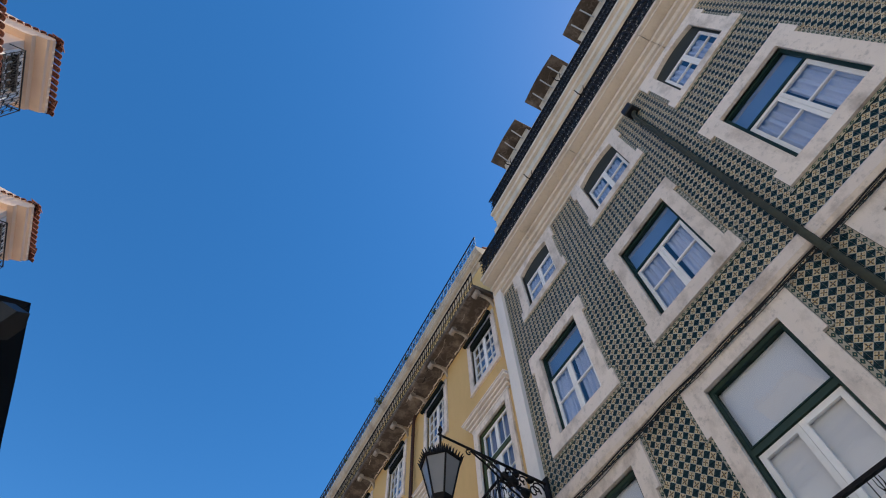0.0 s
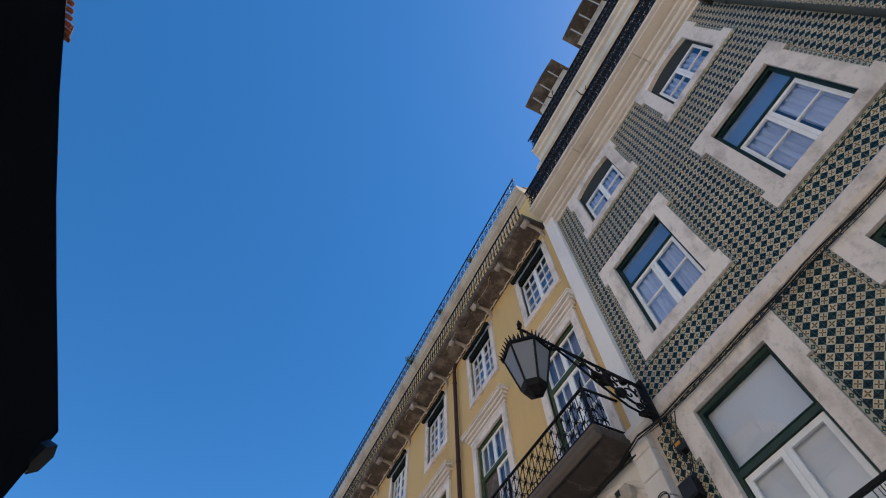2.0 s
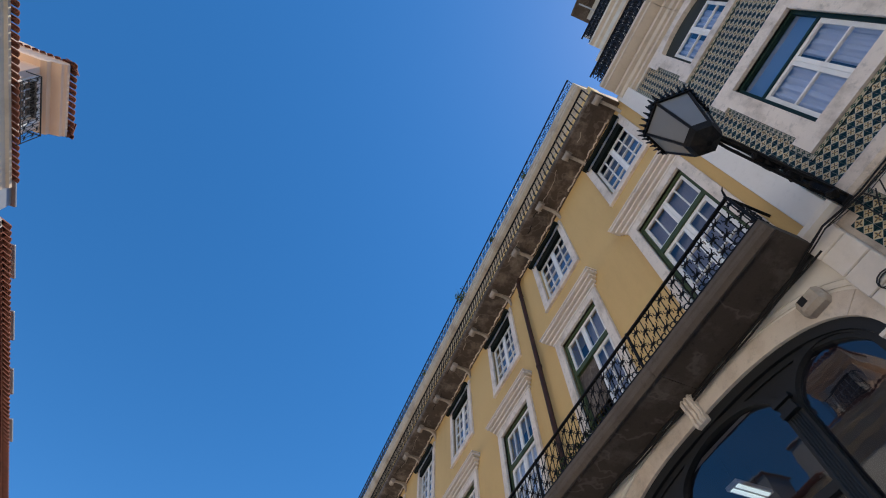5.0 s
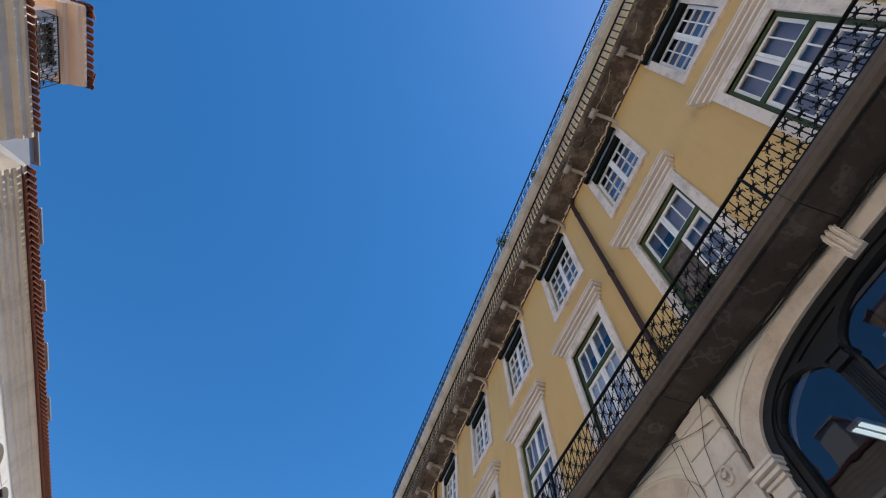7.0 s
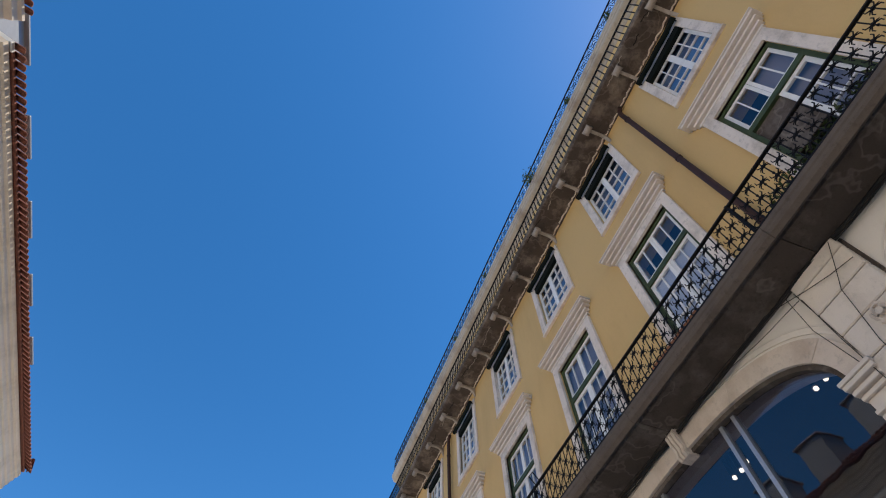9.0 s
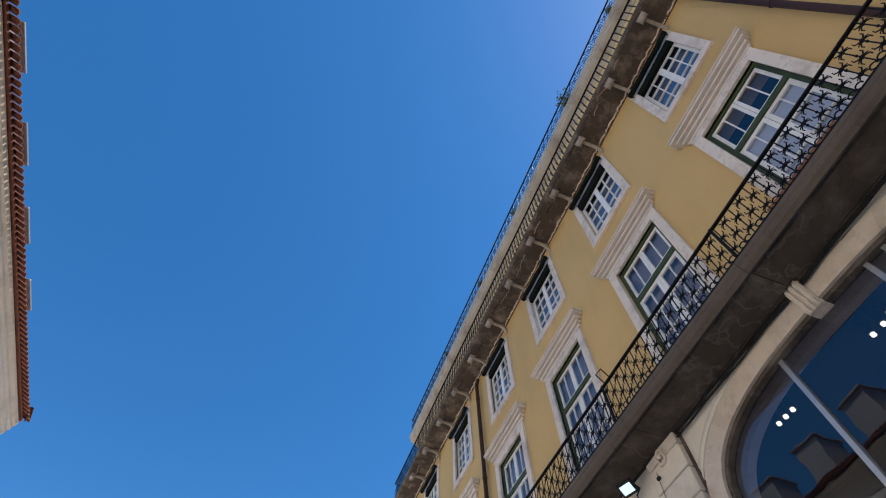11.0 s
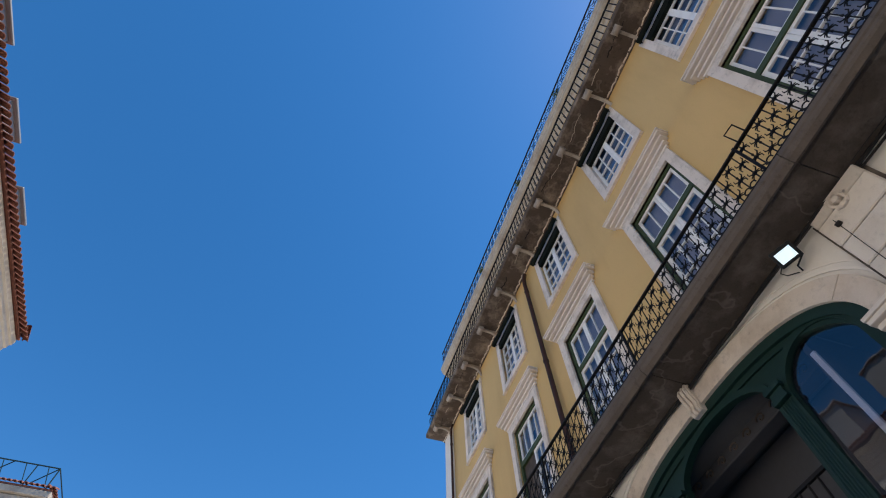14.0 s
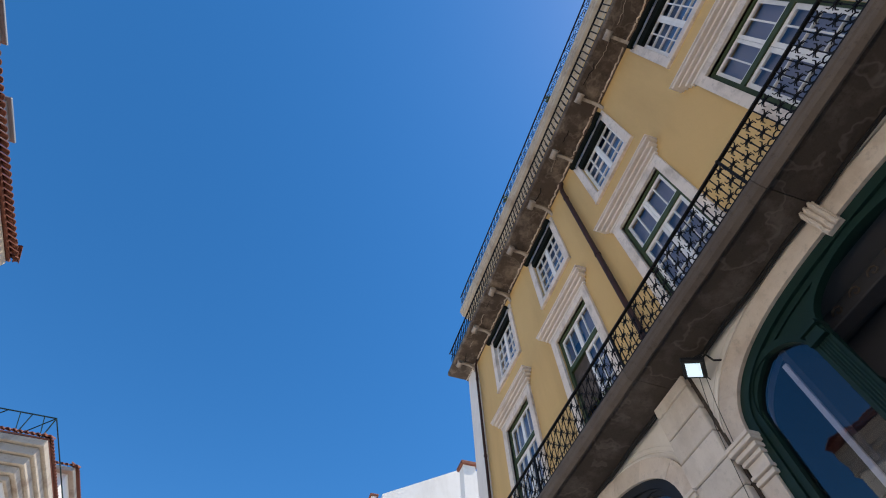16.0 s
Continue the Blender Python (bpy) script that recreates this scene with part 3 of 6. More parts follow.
aw = attic_window()
aw.location.y = CENTRES[0]
for c in CENTRES[1:]:
    copy_thing(aw, Matrix.Translation((0, c, 0)))
protos = {k: balcony_door(k) for k in (0, 1, 2)}
KINDS = (0, 1, 2, 0, 0, 0, 1, 0)
used = set()
for c, k in zip(CENTRES, KINDS):
    if k in used:
        copy_thing(protos[k], Matrix.Translation((0, c, 0)))
    else:
        protos[k].location.y = c
        used.add(k)

# ---- ochre house: ground floor with arches ----
A_HALF, SPRING, RISE, A_POW = 2.45, 5.50, 1.06, 2.6


def arch_curve(grow=0.0, n=36):
    """A flattened arch, fuller at the shoulders than an ellipse."""
    out = []
    for i in range(n + 1):
        c, q = math.cos(math.pi * i / n), max(0.0, math.sin(math.pi * i / n))
        out.append((-(A_HALF + grow) * math.copysign(abs(c) ** (2 / A_POW), c), SPRING + (RISE + grow) * q ** (2 / A_POW)))
    return out


def arch_top(d, grow=0.0):
    return SPRING + (RISE + grow) * max(0.0, 1 - (abs(d) / (A_HALF + grow)) ** A_POW) ** (1 / A_POW)


def arch_panel(yc, y0, y1, z1, x0, x1):
    """Wall round one arched opening, from the ground up to z1."""
    inner = [(-A_HALF, 0)] + arch_curve() + [(A_HALF, 0)]
    lo = [(yc + y, z) for y, z in inner]
    hi = [(y0, 0)] + [(y0 + (y1 - y0) * i / 36, z1) for i in range(37)] + [(y1, 0)]
    return columns(lo, hi, x0, x1)


bounds = [Y_OCH0] + [(a + b) / 2 for a, b in zip(ARCHES, ARCHES[1:])] + [32.15]
for yc, y0, y1 in zip(ARCHES, bounds, bounds[1:]):
    part("ground_floor_wall", arch_panel(yc, y0, y1, 6.978, FX, FX + 0.5), M_SPANDREL, ochre, "off-white plastered wall with an arched opening")
    # voussoirs: dressed stones round the arch, then the jambs
    cuts = [0, 5, 10, 14, 17, 19, 22, 26, 31, 36]
    for a, b in zip(cuts, cuts[1:]):
        lo, hi = arch_curve(-0.003)[a:b + 1], arch_curve(0.28)[a:b + 1]
        o = part("arch_stone", columns(lo, hi, FX - 0.05 - 0.004 * (a % 3), FX + 0.35), M_ARCH, ochre)
        o.location.y = yc
    for g0, g1, pr in ((0.345, 0.375, 0.02), (0.43, 0.45, 0.012)):
        o = part("arch_moulding", columns(arch_curve(g0)[2:-2], arch_curve(g1)[2:-2], FX - pr, FX + 0.05), M_SPANDREL, ochre)
        o.location.y = yc
    for s in (-1, 1):
        for k in range(6):
            za = 5.05 - 0.95 * (k + 1)
            y0_, y1_ = sorted((yc + s * (A_HALF - 0.003), yc + s * (A_HALF + 0.26)))
            part("jamb_stone", solid((FX - 0.05, FX + 0.35, y0_, y1_, max(0, za + 0.008), za + 0.942), bevel=0.008), M_ARCH, ochre)
        # capital at the springing
        courses = ((0.075, 5.05, 5.10), (0.055, 5.102, 5.122), (0.095, 5.125, 5.17), (0.062, 5.172, 5.30), (0.10, 5.303, 5.345), (0.08, 5.347, 5.367), (0.135, 5.37, 5.42), (0.115, 5.422, 5.442), (0.175, 5.445, 5.50), (0.195, 5.502, 5.55))
        blocks = []
        for p, a, b in courses:
            ya, yb = sorted((yc + s * (A_HALF - 0.005 - p * 0.5), yc + s * (A_HALF + 0.24 + p * 0.5)))
            blocks.append((FX - p, FX + 0.1, ya, yb, a, b))
        part("capital", solid(*blocks, bevel=0.005), M_HOOD, ochre, "moulded stone capital")
    # keystone console
    pr = [(FX + 0.1, 6.46), (FX - 0.07, 6.46), (FX - 0.11, 6.5), (FX - 0.09, 6.6), (FX - 0.13, 6.7), (FX - 0.16, 6.82), (FX - 0.12, 6.89), (FX + 0.1, 6.89)]
    bm = bmesh.new()
    sweep_y(bm, pr, -0.11, 0.11)
    for k in (-0.07, 0.0, 0.07):
        tube(bm, [(x - 0.012, k, z) for x, z in pr[1:7]], 0.028, 6)
    o = part("keystone", bm, M_MARBLE, ochre, "carved scroll keystone")
    o.location.y = yc
# rusticated pilasters between the arches
for yb in (12.76, 19.0, 25.37, 31.85):
    for k in range(19):
        z0 = k * 0.387 - 0.255
        z1 = min(z0 + 0.373, 6.9)
        part("pilaster_block", solid((FX - 0.13 - 0.003 * (k % 2), FX + 0.1, yb - 0.385, yb + 0.385, max(0, z0), z1), bevel=0.014), M_BLOCK, ochre)
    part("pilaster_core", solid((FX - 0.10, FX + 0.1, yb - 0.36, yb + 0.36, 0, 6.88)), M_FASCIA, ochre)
    # Added dark strip: the pilaster's shaded, weathered sides as a plate.
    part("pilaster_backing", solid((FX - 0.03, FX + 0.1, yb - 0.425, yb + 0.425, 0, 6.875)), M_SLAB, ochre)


def rosette(y, z):
    bm = bmesh.new()
    for k in range(5):
        a = k * 1.2566
        tube(bm, [(FX - 0.145, 0.05 * math.cos(a + 0.6 * t) * (1 + t * 0.4), 0.12 * math.sin(a + 0.6 * t)) for t in range(4)], 0.022, 6)
    tube(bm, [(FX - 0.135, 0, 0), (FX - 0.19, 0, 0)], 0.04, 8)
    o = part("rosette", bm, M_MARBLE, ochre, "carved stone rosette")
    o.location = (0, y, z)


rosette(19.03, 5.78)
rosette(19.0, 6.72)
rosette(12.68, 5.78)


# joinery in the arches
def joinery(yc, style):
    w = thing("shopfront", {0: "dark painted arched shopfront with fluted mullions", 1: "frameless glass shopfront with steel mullions and spot lights", 2: "deep green arched gateway with side lights and iron bars"}[style], "shopfront")
    w.location.y = yc
    m = {0: M_BLACKBOX, 1: M_SLAB, 2: M_TEAL}[style]
    xf = FX - 0.005
    if style == 1:
        # Dark rim drawn for the shaded reveal; this glass has no frame.
        part("outer_frame", columns([(-A_HALF + 0.06, 0)] + arch_curve(-0.065) + [(A_HALF - 0.06, 0)], [(-A_HALF + 0.004, 0)] + arch_curve(-0.004) + [(A_HALF - 0.004, 0)], xf, xf + 0.12), m, w)
    else:
        part("outer_frame", columns([(-A_HALF + 0.12, 0)] + arch_curve(-0.13) + [(A_HALF - 0.12, 0)], [(-A_HALF + 0.004, 0)] + arch_curve(-0.004) + [(A_HALF - 0.004, 0)], xf, xf + 0.16), m, w)
        part("inner_frame", columns([(-A_HALF + 0.2, 0)] + arch_curve(-0.21) + [(A_HALF - 0.2, 0)], [(-A_HALF + 0.1, 0)] + arch_curve(-0.11) + [(A_HALF - 0.1, 0)], xf + 0.05, xf + 0.2), m, w)
    if style == 1:
        for d in (-0.93, -0.68, 0.82):
            top = arch_top(d, -0.06)
            part("mullion", solid((xf + 0.05, xf + 0.13, d - 0.03, d + 0.03, 0, top)), M_SILVER, w)
        part("bar", solid((xf + 0.05, xf + 0.13, -A_HALF + 0.07, A_HALF - 0.07, 4.2, 4.26)), M_SILVER, w)
        n = 36
        bm = bmesh.new()
        a = [bm.verts.new((xf + 0.1, y, 0)) for y, z in arch_curve(-0.06)]
        b = [bm.verts.new((xf + 0.1, y, z)) for y, z in arch_curve(-0.06)]
        for i in range(n):
            bm.faces.new((a[i], a[i + 1], b[i + 1], b[i]))
        see_through(part("pane", bm, M_SHOPGLASS, w))
        return w
    # tympanum with three arched lights
    lights = ((-1.70, 0.52, 5.70, 0.46), (0.0, 0.93, 5.92, 0.42), (1.70, 0.52, 5.70, 0.46))
    lo, hi = [], []
    n = 120
    for i in range(n + 1):
        d = -(A_HALF - 0.14) + 2 * (A_HALF - 0.14) * i / n
        z = 5.0
        for c, h, sp, r in lights:
            if abs(d - c) < h:
                z = sp + r * math.sqrt(1 - ((d - c) / h) ** 2)
        t = arch_top(d, -0.1)
        lo.append((d, min(z, t - 0.01)))
        hi.append((d, t))
    part("tympanum", columns(lo, hi, xf + 0.08, xf + 0.14), m, w)
    for c, h, sp, r in lights:
        cur = [(c - (h + 0.0) * math.cos(math.pi * i / 20), sp + r * math.sin(math.pi * i / 20)) for i in range(21)]
        cur2 = [(c - (h + 0.09) * math.cos(math.pi * i / 20), sp + (r + 0.09) * math.sin(math.pi * i / 20)) for i in range(21)]
        part("arch_moulding", columns([(c - h, 0)] + cur + [(c + h, 0)], [(c - h - 0.09, 0)] + cur2 + [(c + h + 0.09, 0)], xf + 0.03, xf + 0.079), m, w)
        if style == 0 or abs(c) > 1:
            bm = bmesh.new()
            a = [bm.verts.new((xf + 0.11, y, 0)) for y, z in cur]
            b = [bm.verts.new((xf + 0.11, y, z)) for y, z in cur]
            for i in range(20):
                bm.faces.new((a[i], a[i + 1], b[i + 1], b[i]))
            see_through(part("pane", bm, M_SHOPGLASS, w))
    for s in (-1, 1):
        bm = bmesh.new()
        for k in range(5):
            tube(bm, [(xf + 0.03, s * 1.055 - 0.07 + 0.035 * k, 0), (xf + 0.03, s * 1.055 - 0.07 + 0.035 * k, 5.72)], 0.018, 5)
        box(bm, xf + 0.03, xf + 0.16, s * 1.055 - 0.085, s * 1.055 + 0.085, 0, 5.72)
        mu = part("mullion", bm, m, w)
        bm = solid((xf - 0.04, xf + 0.16, s * 1.055 - 0.12, s * 1.055 + 0.12, 5.73, 5.79), (xf - 0.02, xf + 0.16, s * 1.055 - 0.10, s * 1.055 + 0.10, 5.80, 5.88), (xf - 0.05, xf + 0.16, s * 1.055 - 0.13, s * 1.055 + 0.13, 5.89, 5.95))
        part("mullion_cap", bm, m, mu)
    if style == 2:
        for k in range(13):
            d = -0.9 + k * 0.15
            part("iron_bar", tube(bmesh.new(), [(xf + 0.12, d, 0), (xf + 0.12, d, 5.0)], 0.014, 6), M_IRON, w)
        part("iron_rail", solid((xf + 0.1, xf + 0.14, -0.93, 0.93, 5.0, 5.04)), M_IRON, w)
        # inner vault with a scalloped iron lace fringe
        bm = columns([(-0.8 * math.cos(math.pi * i / 20), 4.6 + 0.7 * math.sin(math.pi * i / 20)) for i in range(21)], [(-1.6 + 3.2 * i / 20, 6.4) for i in range(21)], xf + 1.2, xf + 1.35)
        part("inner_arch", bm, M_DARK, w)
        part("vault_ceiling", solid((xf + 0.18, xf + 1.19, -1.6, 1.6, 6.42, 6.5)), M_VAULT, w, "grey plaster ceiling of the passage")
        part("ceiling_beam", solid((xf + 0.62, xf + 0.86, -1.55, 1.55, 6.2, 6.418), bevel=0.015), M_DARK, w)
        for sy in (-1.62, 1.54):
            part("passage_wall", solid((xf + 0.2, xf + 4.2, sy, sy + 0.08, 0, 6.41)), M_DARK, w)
        for k in range(9):
            y = -1.2 + 0.3 * k
            part("beam_scroll", tube(bmesh.new(), [(xf + 0.61, y + 0.09 * (1 - 0.1 * q) * math.cos(q * 0.8), 6.31 + 0.08 * (1 - 0.1 * q) * math.sin(q * 0.8)) for q in range(9)], 0.014, 5), M_SLAB, w)
        part("rust_rim", tube(bmesh.new(), [(xf + 1.19, -0.8 * math.cos(math.pi * i / 20), 4.6 + 0.7 * math.sin(math.pi * i / 20)) for i in range(21)], 0.03, 6), M_RUST, w)
        for d in (-1.63, 1.63):
            part("glazing_bar", solid((xf + 0.125, xf + 0.165, d - 0.035, d + 0.035, 0, 5.98), bevel=0.008), M_FRAME, w, "grey-white glazing bar")
        for i in range(11):
            a = math.pi * (i + 0.5) / 11
            part("lace_scallop", tube(bmesh.new(), [(xf + 1.19, -0.72 * math.cos(a) + 0.1 * math.cos(t), 4.6 + 0.62 * math.sin(a) + 0.1 * math.sin(t)) for t in [k * 0.7854 for k in range(8)]], 0.022, 5, closed=True), M_RUST, w)
    else:
        part("transom", solid((xf + 0.06, xf + 0.14, -0.93, 0.93, 4.9, 5.0)), m, w)
    return w


for yc, st in zip(ARCHES, (0, 1, 2, 0)):
    joinery(yc, st)
# spot lights inside the glass shop
for x, y, z in ((5.95, 17.33, 6.44), (5.95, 17.47, 6.44), (5.95, 17.61, 6.44), (6.0, 13.97, 6.44), (6.0, 14.15, 6.44), (6.0, 15.95, 6.40), (6.0, 15.78, 6.40), (6.0, 15.64, 6.44), (6.0, 13.75, 5.75), (6.0, 28.2, 6.3), (6.0, 28.4, 6.3), (6.1, 23.75, 5.25), (6.1, 23.95, 5.25)):
    s = thing("spot_light", "small round lit ceiling spot light in the shop", "lamp", "shop spot lights", at=(x, y, z))
    bm = bmesh.new()
    tube(bm, [(0, 0, 0.02), (0, 0, 0.5)], 0.05, 10)
    part("housing", bm, M_BLACKBOX, s)
    bm = bmesh.new()
    tube(bm, [(0, 0, -0.015), (0, 0, 0.018)], 0.032, 14)
    part("lens", bm, M_SPOT, s, "glowing lens")

# lit ceiling panels in the first shop
for x, y in ((6.35, 10.3), (7.0, 11.75)):
    pl = thing("panel_light", "lit white rectangular ceiling panel in the shop", "lamp", "shop panel lights", at=(x, y, 6.22))
    part("tray", solid((-0.32, 0.32, -0.12, 0.12, 0.0, 0.06), bevel=0.008), M_FRAME, pl)
    for d in (-0.055, 0.055):
        part("tube", solid((-0.28, 0.28, d - 0.035, d + 0.035, -0.012, -0.001), bevel=0.004), M_PANEL, pl, "glowing tube cover")
    for d in (-0.25, 0.25):
        part("suspension_wire", tube(bmesh.new(), [(d, 0, 0.06), (d, 0, 0.7)], 0.004, 5), M_BLACKBOX, pl)
# ---- long balcony ----
B0, B1 = Y_OCH0 - 0.111, 31.8
balcony = thing("balcony", "long stone balcony with a dark wrought iron scroll railing", "balcony")
slabp = [(BALC_X + 0.01, 6.96), (BALC_X, 7.0), (BALC_X - 0.04, 7.03), (BALC_X - 0.04, BALC_Z - 0.01), (BALC_X - 0.02, BALC_Z), (FX - 0.002, BALC_Z + 0.01), (FX - 0.002, 6.93), (BALC_X + 0.14, 6.95), (BALC_X + 0.12, 6.97)]
ycut = [B0, 9.4, 12.6, 15.9, 18.8, 22.1, 25.3, 28.6, B1]
for a, b in zip(ycut, ycut[1:]):
    part("slab", sweep_y(bmesh.new(), slabp, a + 0.006, b - 0.006), M_SLAB, balcony, "dirty stained stone slab, grey darkened for the underside's shade")
    # Worn edge; its paler tone also carries the highlight along the lip.
    part("slab_edge", sweep_y(bmesh.new(), [(BALC_X + 0.06, 6.915), (BALC_X + 0.02, 6.90), (BALC_X - 0.01, 6.93), (BALC_X - 0.035, 6.95), (BALC_X - 0.05, 6.985), (BALC_X - 0.05, 7.03), (BALC_X - 0.065, 7.05), (BALC_X - 0.065, BALC_Z - 0.005), (BALC_X - 0.045, BALC_Z + 0.006), (BALC_X + 0.05, BALC_Z + 0.012), (BALC_X + 0.06, 6.97)], a + 0.004, b - 0.004), M_FASCIA, balcony, "worn moulded stone edge, toned lighter than the underside")
part("handrail", solid((BALC_X - 0.01, BALC_X + 0.045, B0 + 0.03, B1 - 0.05, 7.94, 7.975), bevel=0.008), M_IRON, balcony)
part("bottom_rail", solid((BALC_X, BALC_X + 0.035, B0 + 0.03, B1 - 0.05, 7.20, 7.225)), M_IRON, balcony)


def arc(cy, cz, r, a0, a1, n=6, x=0.0):
    return [(x, cy + r * math.cos(a0 + (a1 - a0) * i / n), cz + r * math.sin(a0 + (a1 - a0) * i / n)) for i in range(n + 1)]


def scroll_panel(p, h):
    """One bay of scrollwork: two uprights with knots at staggered heights, each knot with six curled arms."""
    bm = bmesh.new()
    tube(bm, [(0, 0, 0), (0, 0, h)], 0.0095, 5)
    tube(bm, [(0, p / 2, 0), (0, p / 2, h)], 0.0095, 5)
    for y, z in ((0, 0.84 * h), (p / 2, 0.62 * h), (0, 0.40 * h), (p / 2, 0.20 * h)):
        for sy in (-1, 1):
            for sz in (-1, 1):
                tube(bm, [(0, y, z), (0, y + sy * 0.035, z + sz * 0.02), (0, y + sy * 0.066, z + sz * 0.055), (0, y + sy * 0.062, z + sz * 0.10)], 0.011, 5, 0.007)
            tube(bm, [(0, y, z), (0, y + sy * 0.05, z - 0.004), (0, y + sy * 0.075, z - 0.022)], 0.009, 5, 0.006)
        tube(bm, [(-0.018, y, z), (0.018, y, z)], 0.022, 6)
    for y in (0, p / 2):
        tube(bm, [(0, y, 0.5 * h), (0, y, 0.53 * h)], 0.017, 5)
    for sy in (-1, 1):
        tube(bm, arc(sy * 0.055, 0.06, 0.045, -1.2, 3.4, 7), 0.009, 5)
    return bm


HP = 0.331
panel = part("scroll_panel", scroll_panel(HP, 0.72), M_IRON, balcony)
panel.location = (BALC_X + 0.018, B0 + 0.09, 7.222)
for i in range(1, int((B1 - B0 - 0.15) / HP)):
    again(panel, "scroll_panel", Matrix.Translation((BALC_X + 0.018, B0 + 0.09 + i * HP, 7.222)), balcony)
for y in [B0 + 0.05] + [c + BAY / 2 for c in CENTRES[:-1]] + [B1 - 0.08]:
    part("post", solid((BALC_X, BALC_X + 0.035, y - 0.018, y + 0.018, BALC_Z, 8.0)), M_IRON, balcony)
# the two ends
for y in (B0 + 0.05, B1 - 0.08):
    part("end_rail", solid((BALC_X + 0.046, FX - 0.002, y - 0.02, y + 0.02, 7.94, 7.97)), M_IRON, balcony)
    part("end_rail", solid((BALC_X + 0.036, FX - 0.002, y - 0.015, y + 0.015, 7.20, 7.225)), M_IRON, balcony)
    again(panel, "end_panel", Matrix.Translation((BALC_X + 0.12, y, 7.222)) @ Matrix.Rotation(radians(-90), 4, "Z"), balcony)
part("finial", tube(bmesh.new(), [(BALC_X + 0.02, B0 + 0.05, 7.98), (BALC_X - 0.03, B0 + 0.0, 8.06), (BALC_X - 0.02, B0 - 0.04, 8.12)], 0.02, 6, 0.006), M_IRON, balcony)
part("flag_holder", tube(bmesh.new(), [(BALC_X, 18.74, 7.95), (BALC_X - 0.12, 18.74, 8.10), (BALC_X - 0.12, 18.9, 8.12), (BALC_X, 18.9, 7.97)], 0.012, 5), M_IRON, balcony)

# upper balcony and roof railings of the ochre house
def rail(name, label, x, y0, y1, z0, h, pitch, style):
    r = thing(name, label, "railing")
    part("top_rail", solid((x - 0.02, x + 0.025, y0, y1, z0 + h - 0.03, z0 + h)), M_IRON, r)
    part("bottom_rail", solid((x - 0.012, x + 0.018, y0, y1, z0 + 0.08, z0 + 0.105)), M_IRON, r)
    bm = bmesh.new()
    if style == 0:
        tube(bm, [(0, 0, 0), (0, 0, h - 0.02)], 0.017, 5)
        tube(bm, [(0, 0, 0.55 * h), (-0.05, 0.0, 0.42 * h), (-0.05, 0.0, 0.24 * h), (0, 0, 0.12 * h)], 0.011, 5)
    elif style == 1:
        tube(bm, [(0, 0, 0), (0, 0, h - 0.02)], 0.011, 5)
        tube(bm, arc(pitch / 2, h * 0.5, pitch * 0.36, 0, 6.2832, 8)[:-1], 0.011, 5, closed=True)
        tube(bm, [(0, 0, 0.1 * h), (0, pitch, 0.92 * h)], 0.009, 5)
        tube(bm, [(0, 0, 0.92 * h), (0, pitch, 0.1 * h)], 0.009, 5)
    else:
        tube(bm, [(0, 0, 0), (0, 0, h - 0.02)], 0.012, 5)
        for z in (0.3, 0.7):
            tube(bm, arc(pitch * 0.5, h * z, 0.17 * h, 0.4, 5.9, 8), 0.015, 5)
            tube(bm, arc(pitch * 0.5, h * z, 0.08 * h, 3.4, 8.9, 7), 0.015, 5)
        for z in (0.5, 0.12, 0.9):
            tube(bm, [(0, 0, z * h), (0, pitch, z * h)], 0.02, 5)
        tube(bm, [(0, 0, 0.1 * h), (0, pitch, 0.9 * h)], 0.017, 5)
        tube(bm, [(0, pitch, 0.1 * h), (0, 0, 0.9 * h)], 0.017, 5)
        for z in (0.3, 0.7):
            tube(bm, arc(0, h * z, 0.11 * h, 0.2, 6.1, 7), 0.016, 5)
    n = int((y1 - y0) / pitch)
    first = part("baluster", bm, M_IRON, r)
    first.location = (x, y0 + 0.01, z0)
    for i in range(1, n):
        again(first, "baluster", Matrix.Translation((x, y0 + 0.01 + i * pitch, z0)), r)
    return r


rail("railing", "dark iron railing along the upper balcony of the ochre house", 4.54, Y_OCH0, Y_OCH1 + 0.05, SOFFIT_Z + 0.17, 0.95, 0.17, 0)
rail("railing", "dark iron scroll railing along the ochre house's roof edge", 5.03, Y_OCH0 + 0.15, 32.7, 18.3, 0.9, 0.34, 1)
part("end_bars", solid((4.6, 5.3, Y_OCH1 + 0.02, Y_OCH1 + 0.05, SOFFIT_Z + 1.08, SOFFIT_Z + 1.11), (4.6, 5.3, Y_OCH1 + 0.02, Y_OCH1 + 0.05, SOFFIT_Z + 0.25, SOFFIT_Z + 0.27)), M_IRON, ochre)


# pipes
def downpipe(y, ztop, zbot, material, label, x=5.12, r=0.06):
    p = thing("drainpipe", label, "drainpipe")
    part("pipe", tube(bmesh.new(), [(x + 0.02, y - 0.10, ztop + 0.12), (x, y - 0.03, ztop - 0.05), (x, y, ztop - 0.25), (x, y, 9.0), (x, y, zbot)], r, 10), material, p, smooth=True)
    for z in (zbot + 0.9, (ztop + zbot) / 2, ztop - 0.7):
        part("clip", tube(bmesh.new(), [(x, y, z - 0.03), (x, y, z + 0.03)], r + 0.012, 10), material, p)
    return p


downpipe(12.68, 14.5, 7.12, M_PIPE, "rusty brown iron drainpipe on the ochre facade")
downpipe(25.22, 14.4, 7.12, M_PIPE, "rusty brown iron drainpipe on the ochre facade")
downpipe(32.1, 14.5, 7.12, M_PIPE, "rusty brown iron drainpipe on the ochre facade", r=0.04)


